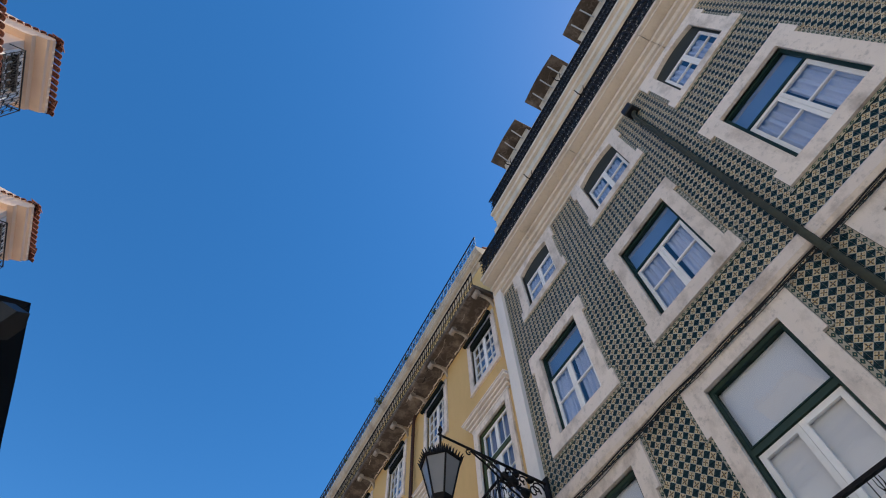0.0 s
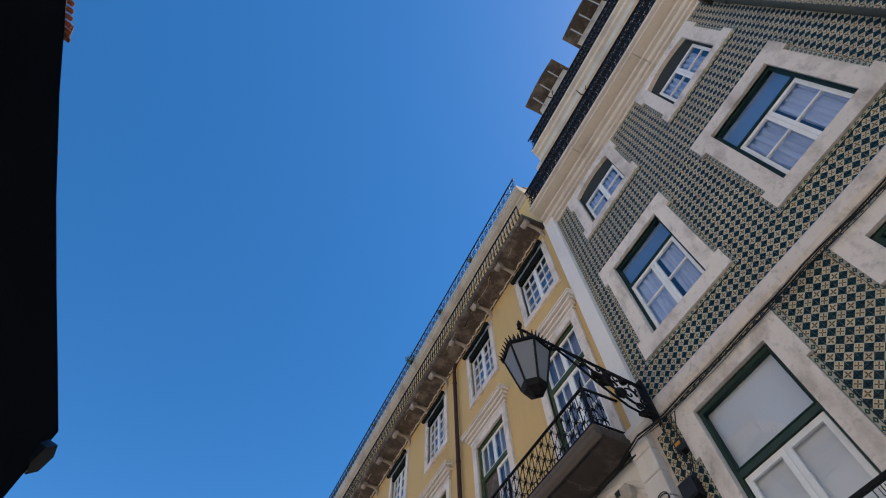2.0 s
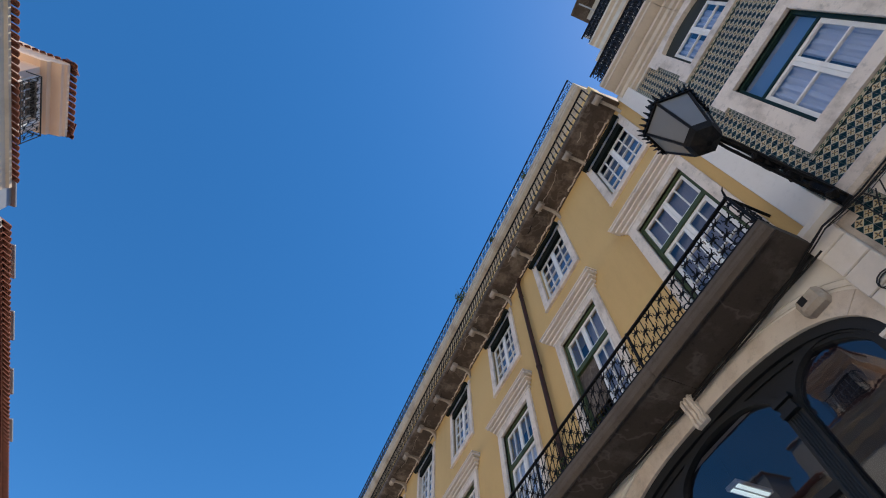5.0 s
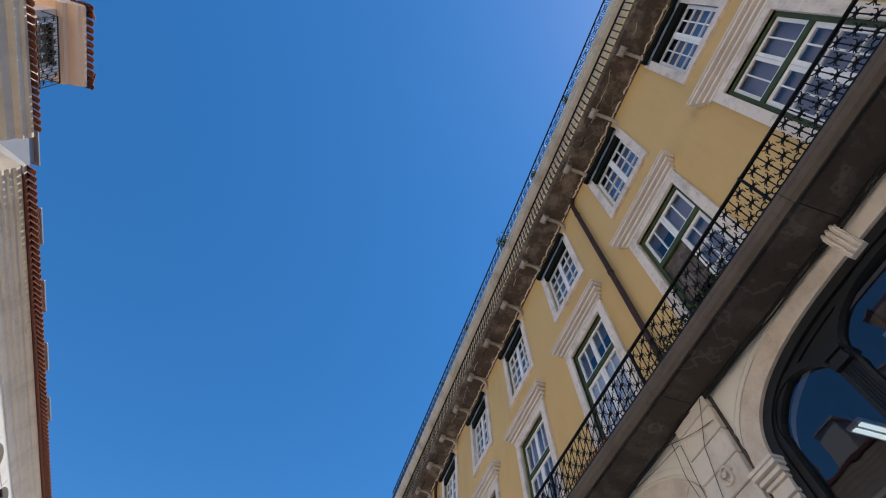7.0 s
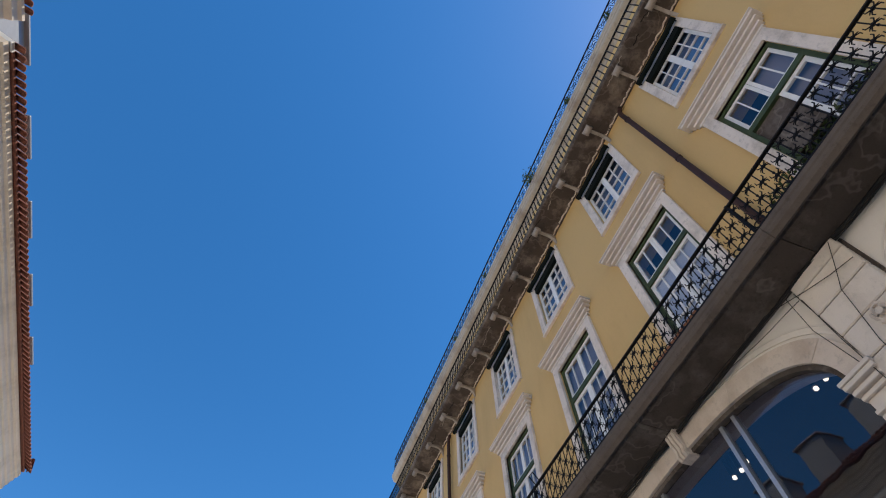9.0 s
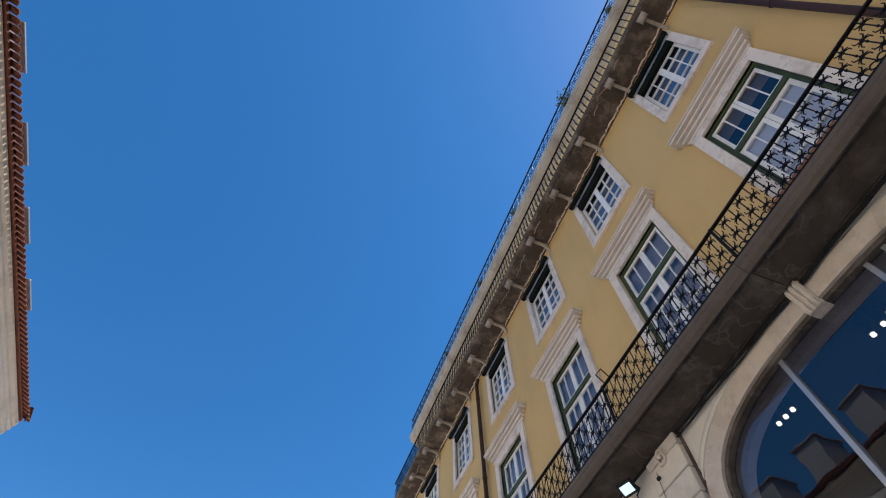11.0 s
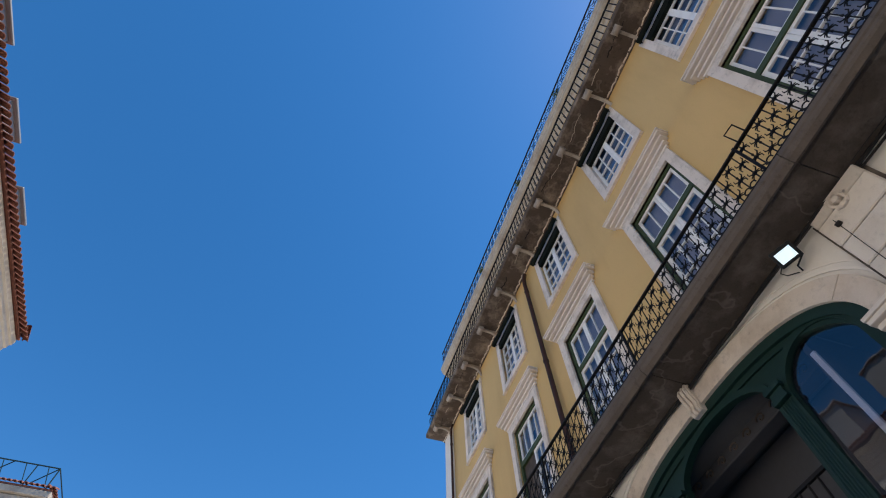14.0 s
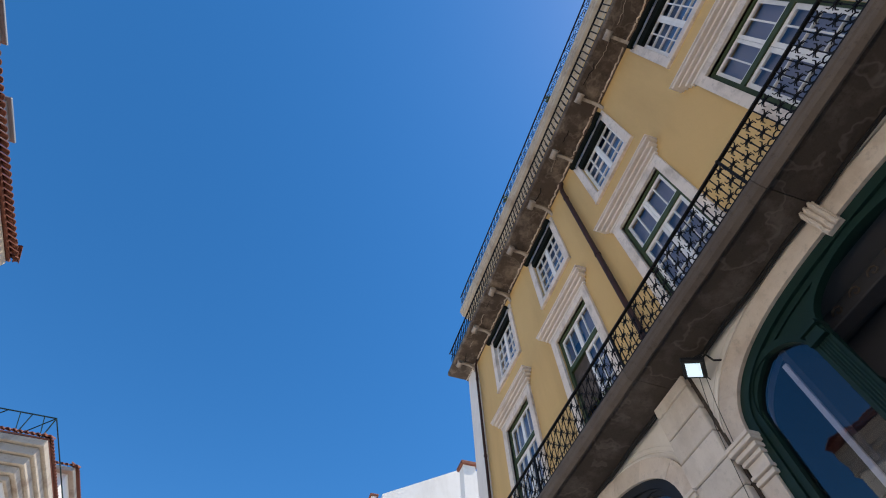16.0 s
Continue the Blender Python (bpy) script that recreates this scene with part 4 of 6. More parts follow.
# flood lights under the balcony
def flood(y, z, tilt, turn, size):
    f = thing("flood_light", "lit white LED flood light in a black case", "lamp", "flood lights", at=(4.95, y, z))
    f.rotation_euler = (0, radians(tilt), radians(turn))
    f.scale = (size, size, size)
    part("case", solid((-0.12, 0.12, -0.145, 0.145, -0.03, 0.035), bevel=0.012), M_BLACKBOX, f)
    part("lens", solid((-0.075, 0.075, -0.105, 0.105, -0.036, -0.0305)), M_FLOOD, f, "glowing white lens")
    part("arm", tube(bmesh.new(), [(0, -0.14, 0), (0.12, -0.14, 0.08), (0.2, 0, 0.1), (0.28, 0, 0.1)], 0.012, 6), M_BLACKBOX, f)
    part("cord", tube(bmesh.new(), [(0.06, 0.1, 0.03), (0.14, 0.2, 0.0), (0.22, 0.16, 0.1), (0.28, 0.04, 0.16)], 0.008, 5), M_BLACKBOX, f)


flood(19.77, 6.70, 38, 20, 0.95)
flood(24.61, 6.62, 22, -42, 1.25)


# cables
def cable(pts, r=0.012, label="black cable hanging along the facade"):
    """A sagging, slightly wavering line through the points."""
    out = []
    for a, b in zip(pts, pts[1:]):
        a, b = Vector(a), Vector(b)
        n = max(2, int((b - a).length / 0.25))
        for i in range(n):
            t = i / n
            q = a.lerp(b, t)
            q.z -= 0.015 * (b - a).length * 4 * t * (1 - t) * 0.4
            q += Vector((0, 0, 1)) * 0.012 * math.sin(q.y * 5 + r * 900)
            out.append(q)
    out.append(Vector(pts[-1]))
    return tagged(part("cable", tube(bmesh.new(), out, r, 5), M_CABLE), label, "cable", "facade cables")


for k, r in ((0, 0.022), (1, 0.012), (2, 0.015)):
    cable([(5.13 - 0.02 * k, B0, 6.88 - 0.05 * k), (5.13, 12.4, 6.9 - 0.03 * k), (5.1, 12.9, 6.88), (5.16, 18.8, 6.89 - 0.04 * k), (5.1, 19.2, 6.86), (5.16, 25.2, 6.9 - 0.03 * k), (5.16, 31.8, 6.88)], r)
for pts in ([(5.08, 12.42, 6.86), (5.07, 12.75, 6.3), (5.07, 12.9, 5.6), (5.07, 13.0, 4.2)], [(5.07, 12.40, 6.45), (5.06, 13.0, 6.62), (5.06, 13.6, 6.86), (5.1, 15.0, 6.9)], [(5.06, 13.15, 6.6), (5.05, 13.9, 6.68), (5.06, 15.2, 6.86)], [(5.08, 13.13, 6.6), (5.09, 13.16, 5.9), (5.08, 13.14, 3.0)], [(5.07, 12.9, 6.9), (5.06, 13.25, 6.75), (5.07, 13.3, 6.2), (5.09, 13.2, 5.5)], [(5.05, 15.8, 6.86), (5.06, 17.0, 6.84), (5.07, 18.6, 6.88)], [(5.08, 19.2, 6.6), (5.07, 19.25, 5.6), (5.08, 19.36, 4.0)], [(5.08, 24.7, 6.6), (5.07, 24.9, 5.9), (5.08, 25.1, 4.4)], [(5.08, 24.6, 6.55), (5.12, 24.75, 6.1), (5.12, 24.85, 5.5)]):
    cable(pts, 0.0048)
for y, z in ((19.2, 6.5),):
    part("junction_knot", solid((5.05, 5.1, y - 0.035, y + 0.035, z - 0.025, z + 0.025), bevel=0.01), M_CABLE, ochre)


# plants and planters on the balcony and roof edge
def tuft(name, label, x, y, z, size, n, seed, droop=0.0):
    rr = random.Random(seed)
    t = thing(name, label, "plant", at=(x, y, z))
    bm = bmesh.new()
    for k in range(n):
        a, l = rr.uniform(0, 6.28), size * rr.uniform(0.5, 1.0)
        d = Vector((math.cos(a) * 0.6, math.sin(a) * 0.6, rr.uniform(0.3, 1.0) - droop)).normalized()
        tube(bm, [(0, 0, 0), d * l * 0.5, d * l + Vector((0, 0, -0.2 * l))], 0.006, 4, 0.002)
    part("stem", bm, M_PLANT, t)
    bm = bmesh.new()
    for k in range(n * 6):
        a, l = rr.uniform(0, 6.28), size * rr.uniform(0.2, 1.0)
        c = Vector((math.cos(a) * l * 0.6, math.sin(a) * l * 0.6, l * (rr.uniform(0.1, 0.9) - droop)))
        u = Vector((rr.uniform(-1, 1), rr.uniform(-1, 1), rr.uniform(-1, 1))).normalized() * 0.05
        v = u.cross(Vector((rr.uniform(-1, 1), rr.uniform(-1, 1), 1))).normalized() * 0.02
        bm.faces.new([bm.verts.new(q) for q in (c - u, c + v, c + u, c - v)])
    tagged(part("foliage", bm, M_PLANT, t), kind="stuff")
    return t


tuft("weed_plant", "dry weed growing from the roof cornice", 4.93, 16.15, 18.25, 0.55, 26, 3)
for y, z, s in ((10.6, 18.3, 0.25), (13.3, 18.3, 0.2), (20.4, 18.3, 0.25), (23.7, 18.3, 0.2), (27.5, 18.3, 0.22)):
    tuft("weed_plant", "small dry weed growing on the roof cornice", 4.97, y, z, s, 12, int(y))
for y, n in ((10.75, 3), (11.5, 4), (26.0, 2)):
    for k in range(n):
        yy = y + 0.24 * k
        pot = thing("plant_pot", "round clay plant pot standing on the balcony floor", "plant pot", "balcony pots", at=(4.7, yy, BALC_Z + 0.012))
        bm = bmesh.new()
        tube(bm, [(0, 0, 0), (0, 0, 0.2)], 0.08, 10, 0.11)
        part("pot", bm, M_TERRACOTTA, pot)
        tuft("pot_plant", "leafy green plant growing in a balcony pot", 4.7, yy, BALC_Z + 0.2, 0.27, 12, int(yy * 10))
for y in (14.6,):
    bx = thing("planter", "long terracotta planter box standing on the balcony", "planter", at=(4.66, y, BALC_Z + 0.012))
    part("trough", plate([(-0.6, 0.6, 0, 0.24)], [], -0.1, 0.1), M_TERRACOTTA, bx)

# ---- tiled house ----
tiled = thing("house", "house clad in dark green patterned glazed tiles, stone window surrounds", "house")
PITCH = 3.06
T_CENTRES = [4.95 - PITCH * i for i in range(6)]
TW, T_Z0, T_Z1 = 0.69, 8.31, 10.46
UW, U_Z0, U_Z1 = 0.65, 12.32, 13.98
LW, L_Z0, L_Z1 = 0.70, 3.4, 6.67
T_DY, U_DY, L_DY = 0.06, -0.07, 0.14          # each storey's own offset along the wall
T_SUR = [(-0.96, 0.96, 8.02, 10.78), (-1.05, 1.05, 10.28, 10.78), (-1.05, 1.05, 8.02, 8.42)]
U_SUR = [(-0.92, 0.92, 12.09, 14.16), (-1.0, 1.0, 12.09, 12.42), (-1.0, 1.0, 13.6, 14.16)]
L_SUR = [(-0.95, 0.95, 3.2, 6.92), (-1.03, 1.03, 6.1, 6.92)]
holes = []
for c in T_CENTRES:
    holes += [(c + T_DY - TW, c + T_DY + TW, T_Z0, T_Z1), (c + U_DY - UW, c + U_DY + UW, U_Z0, U_Z1), (c + L_DY - LW, c + L_DY + LW, L_Z0, L_Z1)]
part("wall", wall_cells(Y_TILE0, Y_TILE1, 0, 14.4, holes, FX + 0.02, FX + 0.45), M_STONE, tiled)
part("pilaster", solid((FX - 0.11, FX + 0.5, Y_TILE1 + 0.002, Y_PIL, 7.2, 14.75), bevel=0.01), M_WHITE, tiled, "white plastered pilaster")
pr = [(FX + 0.2, 7.03), (FX - 0.13, 7.03), (FX - 0.19, 7.07), (FX - 0.20, 7.15), (FX - 0.12, 7.2), (FX + 0.2, 7.2)]
part("pilaster_cornice", sweep_y(bmesh.new(), pr, Y_TILE1 - 0.03, Y_OCH0 - 0.002), M_WHITE, tiled, "white moulded pilaster cap")
part("wall_return", solid((FX + 0.02, FX + 0.5, Y_TILE1 + 0.002, 6.638, 0, 7.026)), M_STONE, tiled)
for k in range(19):
    part("pilaster_block", solid((FX - 0.14, FX + 0.5, 6.64, Y_OCH0 - 0.01 - 0.008 * (k % 2), max(0, k * 0.387 - 0.255), min(7.026, k * 0.387 + 0.122)), bevel=0.012), M_HOOD, tiled)
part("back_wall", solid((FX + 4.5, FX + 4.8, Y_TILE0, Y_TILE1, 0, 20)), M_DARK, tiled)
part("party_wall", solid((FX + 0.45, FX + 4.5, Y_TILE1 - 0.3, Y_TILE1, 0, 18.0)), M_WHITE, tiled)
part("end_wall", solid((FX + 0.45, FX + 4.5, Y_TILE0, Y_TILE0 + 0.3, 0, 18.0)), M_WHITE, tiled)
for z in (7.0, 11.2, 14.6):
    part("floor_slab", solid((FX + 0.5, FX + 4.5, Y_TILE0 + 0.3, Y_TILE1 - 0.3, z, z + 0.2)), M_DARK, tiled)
part("string_course", sweep_y(bmesh.new(), [(FX + 0.02, 7.03), (FX - 0.05, 7.05), (FX - 0.08, 7.12), (FX - 0.08, 7.30), (FX - 0.04, 7.36), (FX + 0.02, 7.37)], Y_TILE0, Y_TILE1 - 0.07), M_STONE, tiled, "stone string course")
cp = [(FX + 0.3, 14.14), (FX - 0.02, 14.14), (FX - 0.03, 14.22), (FX, 14.235), (FX, 14.265), (FX - 0.09, 14.285), (FX - 0.095, 14.375), (FX - 0.055, 14.39), (FX - 0.055, 14.42), (FX - 0.14, 14.44), (FX - 0.18, 14.53), (FX - 0.125, 14.55), (FX - 0.125, 14.585), (FX - 0.25, 14.605), (FX - 0.25, 14.73), (FX - 0.17, 14.75), (FX - 0.17, 14.79), (FX - 0.50, 14.82), (FX - 0.51, 14.88), (FX - 0.47, 14.895), (FX - 0.47, 14.92), (FX - 0.57, 14.94), (FX - 0.58, 15.04), (FX + 0.3, 15.08)]
ycuts = [Y_TILE0, -7.6, -4.4, -1.3, 1.9, 4.6, 6.75]
for a, b in zip(ycuts, ycuts[1:]):
    part("cornice", sweep_y(bmesh.new(), cp, a + 0.007, b - 0.007), M_CORNICE, tiled, "cream moulded cornice")
part("attic_wall", solid((FX + 0.1, FX + 0.5, Y_TILE0, 6.3, 15.1, 18.4)), M_CORNICE, tiled)
cp2 = [(FX + 0.4, 17.6), (FX + 0.08, 17.6), (FX + 0.06, 17.88), (FX + 0.09, 17.9), (FX + 0.09, 17.95), (FX - 0.02, 17.98), (FX - 0.03, 18.33), (FX + 0.02, 18.36), (FX + 0.02, 18.41), (FX - 0.10, 18.45), (FX - 0.11, 18.62), (FX - 0.06, 18.64), (FX - 0.06, 18.69), (FX - 0.20, 18.73), (FX - 0.20, 18.88), (FX + 0.4, 18.92)]
part("upper_cornice", sweep_y(bmesh.new(), cp2, Y_TILE0, 5.95), M_CORNICE, tiled, "cream moulded upper cornice")
part("roof", sweep_y(bmesh.new(), [(FX + 0.4, 18.9), (FX + 0.45, 22.2), (FX + 4.8, 23.6), (FX + 4.8, 18.9)], Y_TILE0, 5.8), M_CREAM, tiled)
rail("railing", "black ornate iron railing along the tiled house's cornice", 4.69, Y_TILE0, 6.7, 15.05, 1.12, 0.21, 2)
rail("railing", "black ornate iron railing on the tiled house's upper cornice", 5.05, Y_TILE0, 5.9, 18.9, 1.05, 0.21, 2)
for x, y, z in ((4.72, 0.55, 15.8), (4.72, 3.3, 15.8), (5.05, 0.7, 19.6), (5.05, 4.1, 19.6), (4.72, -2.3, 15.8)):
    part("rail_finial", tube(bmesh.new(), [(x, y, z - 0.3), (x - 0.05, y, z), (x - 0.22, y + 0.05, z + 0.06), (x - 0.36, y + 0.02, z + 0.16)], 0.028, 6, 0.012), M_IRON, tiled)
    part("rail_finial", tube(bmesh.new(), [(x - 0.05, y, z), (x - 0.18, y - 0.12, z + 0.02), (x - 0.22, y - 0.2, z + 0.1)], 0.018, 6, 0.008), M_IRON, tiled)


def roof_dormer():
    d = thing("roof_dormer", "boxy roof dormer with a curved overhanging hood on brackets", "dormer", "dormers of the tiled house")
    bm = bmesh.new()
    n = 10
    lo = [(-1.08 + 2.16 * i / n, 23.45 + 0.22 * math.sin(math.pi * i / n)) for i in range(n + 1)]
    hi = [(y, z + 0.07) for y, z in lo]
    part("hood", columns(lo, hi, 5.22, 6.9), M_SLAB, d, "thin curved hood")
    part("front", solid((5.85, 6.9, -0.95, 0.95, 20.5, 23.45)), M_CREAM, d)
    for y in (-0.6, 0.0, 0.6):
        part("hood_bracket", tube(bmesh.new(), [(5.85, y, 23.0), (5.6, y, 23.2), (5.32, y, 23.45)], 0.03, 5), M_GREYMETAL, d)
    return d


rd = roof_dormer()
rd.location.y = 4.2
for k in range(1, 5):
    copy_thing(rd, Matrix.Translation((0, 4.2 - 2.98 * k, 0)))


def shifted(rects, c):
    return [(a + c, b + c, z0, z1) for a, b, z0, z1 in rects]


def curtain(y0, y1, z0, z1, x, seed):
    """A hanging cloth with soft vertical folds."""
    rr = random.Random(seed)
    n = 56
    k, ph = rr.uniform(40, 52), rr.uniform(0, 6)
    bm = bmesh.new()
    rows = []
    for z, am in ((z0, 0.03), ((z0 + z1) / 2, 0.03), (z1, 0.022)):
        rows.append([bm.verts.new((x + am * math.sin(k * (y0 + (y1 - y0) * i / n) + ph + 0.4 * math.sin(i * 0.7)), y0 + (y1 - y0) * i / n, z)) for i in range(n + 1)])
    for r, q in zip(rows, rows[1:]):
        for i in range(n):
            bm.faces.new((r[i], r[i + 1], q[i + 1], q[i]))
    return bm


def main_window():
    w = thing("window", "white casement window with a dark green frame, stone surround", "window", "main windows of the tiled house")
    part("surround", plate(T_SUR, [(-TW, TW, T_Z0, T_Z1)], FX - 0.05, FX + 0.3), M_MARBLE, w, "stone surround with stepped corners")
    tz = 9.72
    part("frame", plate([(-TW, TW, T_Z0, T_Z1)], [(-TW + 0.06, TW - 0.06, T_Z0 + 0.05, tz), (-TW + 0.06, TW - 0.06, tz + 0.06, T_Z1 - 0.07)], FX + 0.05, FX + 0.14), M_TEAL, w, "dark green frame")
    see_through(part("fanlight_pane", pane(-TW + 0.05, TW - 0.05, tz + 0.05, T_Z1 - 0.06, FX + 0.1), M_GLASS_T, w))
    for a in (-TW + 0.062, 0.002):
        b = a + TW - 0.064
        c = part("casement", sash(a, b, T_Z0 + 0.052, tz - 0.002, FX + 0.07, 0.065, 0.045, 2, 1, 0.035), M_FRAME, w)
        see_through(part("pane", pane(a + 0.03, b - 0.03, T_Z0 + 0.08, tz - 0.03, FX + 0.095), M_GLASS_T, c))
        part("curtain", curtain(a + 0.02, b - 0.02 - (0.1 if a < 0 else 0.0), T_Z0 + 0.06, T_Z1 - 0.1, FX + 0.17, 7 + int(a * 10)), M_CURTAIN, w, "white curtain")
    # Blue sheet gives the fanlight its sky reflection by colour.
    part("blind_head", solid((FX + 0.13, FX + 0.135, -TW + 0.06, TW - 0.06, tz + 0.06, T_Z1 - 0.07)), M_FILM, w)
    return w


def upper_window():
    w = thing("window", "white casement window under a dark green segmental head", "window", "upper windows of the tiled house")
    n = 12
    head = [(-UW + 2 * UW * i / n, U_Z1 - 0.30 + 0.26 * math.sin(math.pi * (0.18 + 0.64 * i / n))) for i in range(n + 1)]
    part("surround", plate(U_SUR, [(-UW, UW, U_Z0, U_Z1)], FX - 0.05, FX + 0.3), M_MARBLE, w, "stone surround")
    part("arched_head", columns(head, [(y, U_Z1 + 0.002) for y, z in head], FX - 0.048, FX + 0.25), M_MARBLE, w)
    tz = 13.42
    part("frame", plate([(-UW, UW, U_Z0, U_Z1)], [(-UW + 0.05, UW - 0.05, U_Z0 + 0.05, tz)], FX + 0.06, FX + 0.13), M_HEAD, w, "dark green head panel and frame")
    for a in (-UW + 0.052, 0.002):
        b = a + UW - 0.054
        c = part("casement", sash(a, b, U_Z0 + 0.052, tz - 0.002, FX + 0.07, 0.06, 0.045, 2, 1, 0.035), M_FRAME, w)
        see_through(part("pane", pane(a + 0.03, b - 0.03, U_Z0 + 0.08, tz - 0.03, FX + 0.095), M_GLASS_T, c))
        part("curtain", curtain(a + 0.15, b - 0.02, U_Z0 + 0.06, tz, FX + 0.17, 3 + int(a * 10)), M_CURTAIN, w, "white curtain")
    return w


def lower_window():
    w = thing("window", "tall window with grey-white blinds in a green frame", "window", "lower windows of the tiled house")
    part("surround", plate(L_SUR, [(-LW, LW, 3.0, L_Z1)], FX - 0.05, FX + 0.3), M_MARBLE, w, "stone surround with stepped corners")
    tz = 5.63
    part("frame", plate([(-LW, LW, L_Z0, L_Z1)], [(-LW + 0.055, LW - 0.055, L_Z0 + 0.05, tz - 0.04), (-LW + 0.055, LW - 0.055, tz + 0.045, L_Z1 - 0.06)], FX + 0.04, FX + 0.14), M_GREEN, w, "green frame")
    part("frame_bead", ring(-LW + 0.075, LW - 0.075, tz + 0.065, L_Z1 - 0.08, 0.02, FX + 0.03, FX + 0.06), M_TEAL, w)
    see_through(part("fanlight_pane", pane(-LW + 0.05, LW - 0.05, tz + 0.05, L_Z1 - 0.06, FX + 0.1), M_GLASS, w))
    part("blind", solid((FX + 0.142, FX + 0.15, -LW + 0.02, LW - 0.02, L_Z0 + 0.3, L_Z1)), M_BLIND, w, "grey-white roller blind")
    for a in (-LW + 0.072, 0.002):
        b = a + LW - 0.074
        c = part("leaf", sash(a, b, L_Z0 + 0.052, tz - 0.052, FX + 0.07, 0.075, 0.045, 2, 1, 0.06), M_FRAME, w)
        see_through(part("pane", pane(a + 0.03, b - 0.03, L_Z0 + 0.08, tz - 0.08, FX + 0.095), M_GLASS, c))
    return w


for make, dy in ((main_window, T_DY), (upper_window, U_DY), (lower_window, L_DY)):
    w0 = make()
    w0.location.y = T_CENTRES[0] + dy
    for c in T_CENTRES[1:]:
        copy_thing(w0, Matrix.Translation((0, c + dy, 0)))

# small balcony railing before the lower windows
for c in T_CENTRES[:4]:
    r = thing("window_railing", "black iron railing before a tall window", "railing", "window railings")
    part("handrail", solid((FX - 0.5, FX - 0.45, c - 1.0, c + 1.0, 4.42, 4.46)), M_IRON, r)
    part("ledge", solid((FX - 0.55, FX + 0.01, c - 1.05, c + 1.05, 3.25, 3.4), bevel=0.015), M_STONE, r)
    for k in range(6):
        again(panel, "scroll_panel", Matrix.Translation((FX - 0.47, c - 0.95 + k * 0.33, 3.4)) @ Matrix.Diagonal((1, 0.5, 1.42, 1)), r)

# drainpipe with a hopper
p = downpipe(0.33, 13.5, 0.0, M_PIPE_G, "grey-green iron drainpipe with a black hopper", x=5.14, r=0.055)
part("hopper", solid((4.98, 5.26, 0.12, 0.42, 13.55, 13.85), bevel=0.03), M_BLACKBOX, p, "black rain hopper")

# cables under the string course
for k in range(4):
    cable([(5.16 - 0.02 * (k % 2), -6.0, 6.99 - 0.028 * k), (5.14, -1.0 + 0.3 * k, 6.985 - 0.03 * k), (5.15, 3.4, 6.99 - 0.03 * k), (5.13, 6.2, 6.96 - 0.035 * k), (5.0 - 0.01 * k, 6.7, 6.90 - 0.03 * k), (5.08, 7.12, 6.9 - 0.02 * k), (5.12, 7.4, 6.88)], (0.012, 0.006, 0.009, 0.005, 0.007)[k])
for pts in ([(5.12, 6.3, 6.9), (5.12, 6.35, 5.9), (5.12, 6.45, 5.3)], [(5.13, 6.2, 6.9), (5.14, 6.1, 6.2), (5.12, 6.35, 5.6)], [(5.13, 6.3, 6.95), (5.1, 6.34, 6.0), (5.1, 6.36, 2.0)], [(5.12, 6.0, 6.85), (5.1, 6.25, 6.3), (5.12, 6.2, 5.9), (5.11, 6.35, 5.7)], [(5.12, 6.1, 6.8), (5.11, 6.3, 6.5), (5.12, 6.15, 6.1), (5.11, 6.3, 5.85)]):
    cable(pts, 0.008)
coil = thing("cable_coil", "coil of black cable hanging on the tiled wall", "cable", at=(5.1, 6.33, 5.42))
for k in range(4):
    part("loop", tube(bmesh.new(), [(0.012 * k - 0.03, (0.115 + 0.01 * k) * math.cos(a * 0.5236), (0.13 + 0.008 * k) * math.sin(a * 0.5236)) for a in range(12)], 0.016, 6, closed=True), M_CABLE, coil)
coil = thing("cable_coil", "small loop of black cable on the pilaster", "cable", at=(5.06, 6.78, 5.92))
for k in range(2):
    part("loop", tube(bmesh.new(), [(0.01 * k, 0.11 * math.cos(a * 0.5236), 0.09 * math.sin(a * 0.5236) - 0.02 * k) for a in range(12)], 0.008, 5, closed=True), M_CABLE, coil)
bx = thing("junction_box", "black plastic junction box on the tiled wall", "junction box", at=(5.12, 6.36, 5.80))
part("case", solid((-0.07, 0.11, -0.13, 0.13, -0.13, 0.13), bevel=0.02), M_BLACKBOX, bx)
bx = thing("junction_box", "small dark box with an orange sticker on the wall", "junction box", at=(5.15, 6.2, 6.38))
part("case", solid((-0.05, 0.08, -0.08, 0.08, -0.09, 0.09), bevel=0.01), M_BLACKBOX, bx)
part("sticker", solid((-0.056, -0.0505, -0.05, 0.05, 0.0, 0.05)), M_ORANGE, bx)
bx = thing("alarm_box", "beige alarm box with a dark sounder on the wall", "alarm box", at=(5.12, 7.45, 6.42))
part("case", solid((-0.09, 0.11, -0.17, 0.17, -0.13, 0.13), bevel=0.05), M_CREAM, bx)
part("sounder", solid((-0.095, -0.088, 0.0, 0.1, -0.02, 0.08)), M_BLACKBOX, bx)


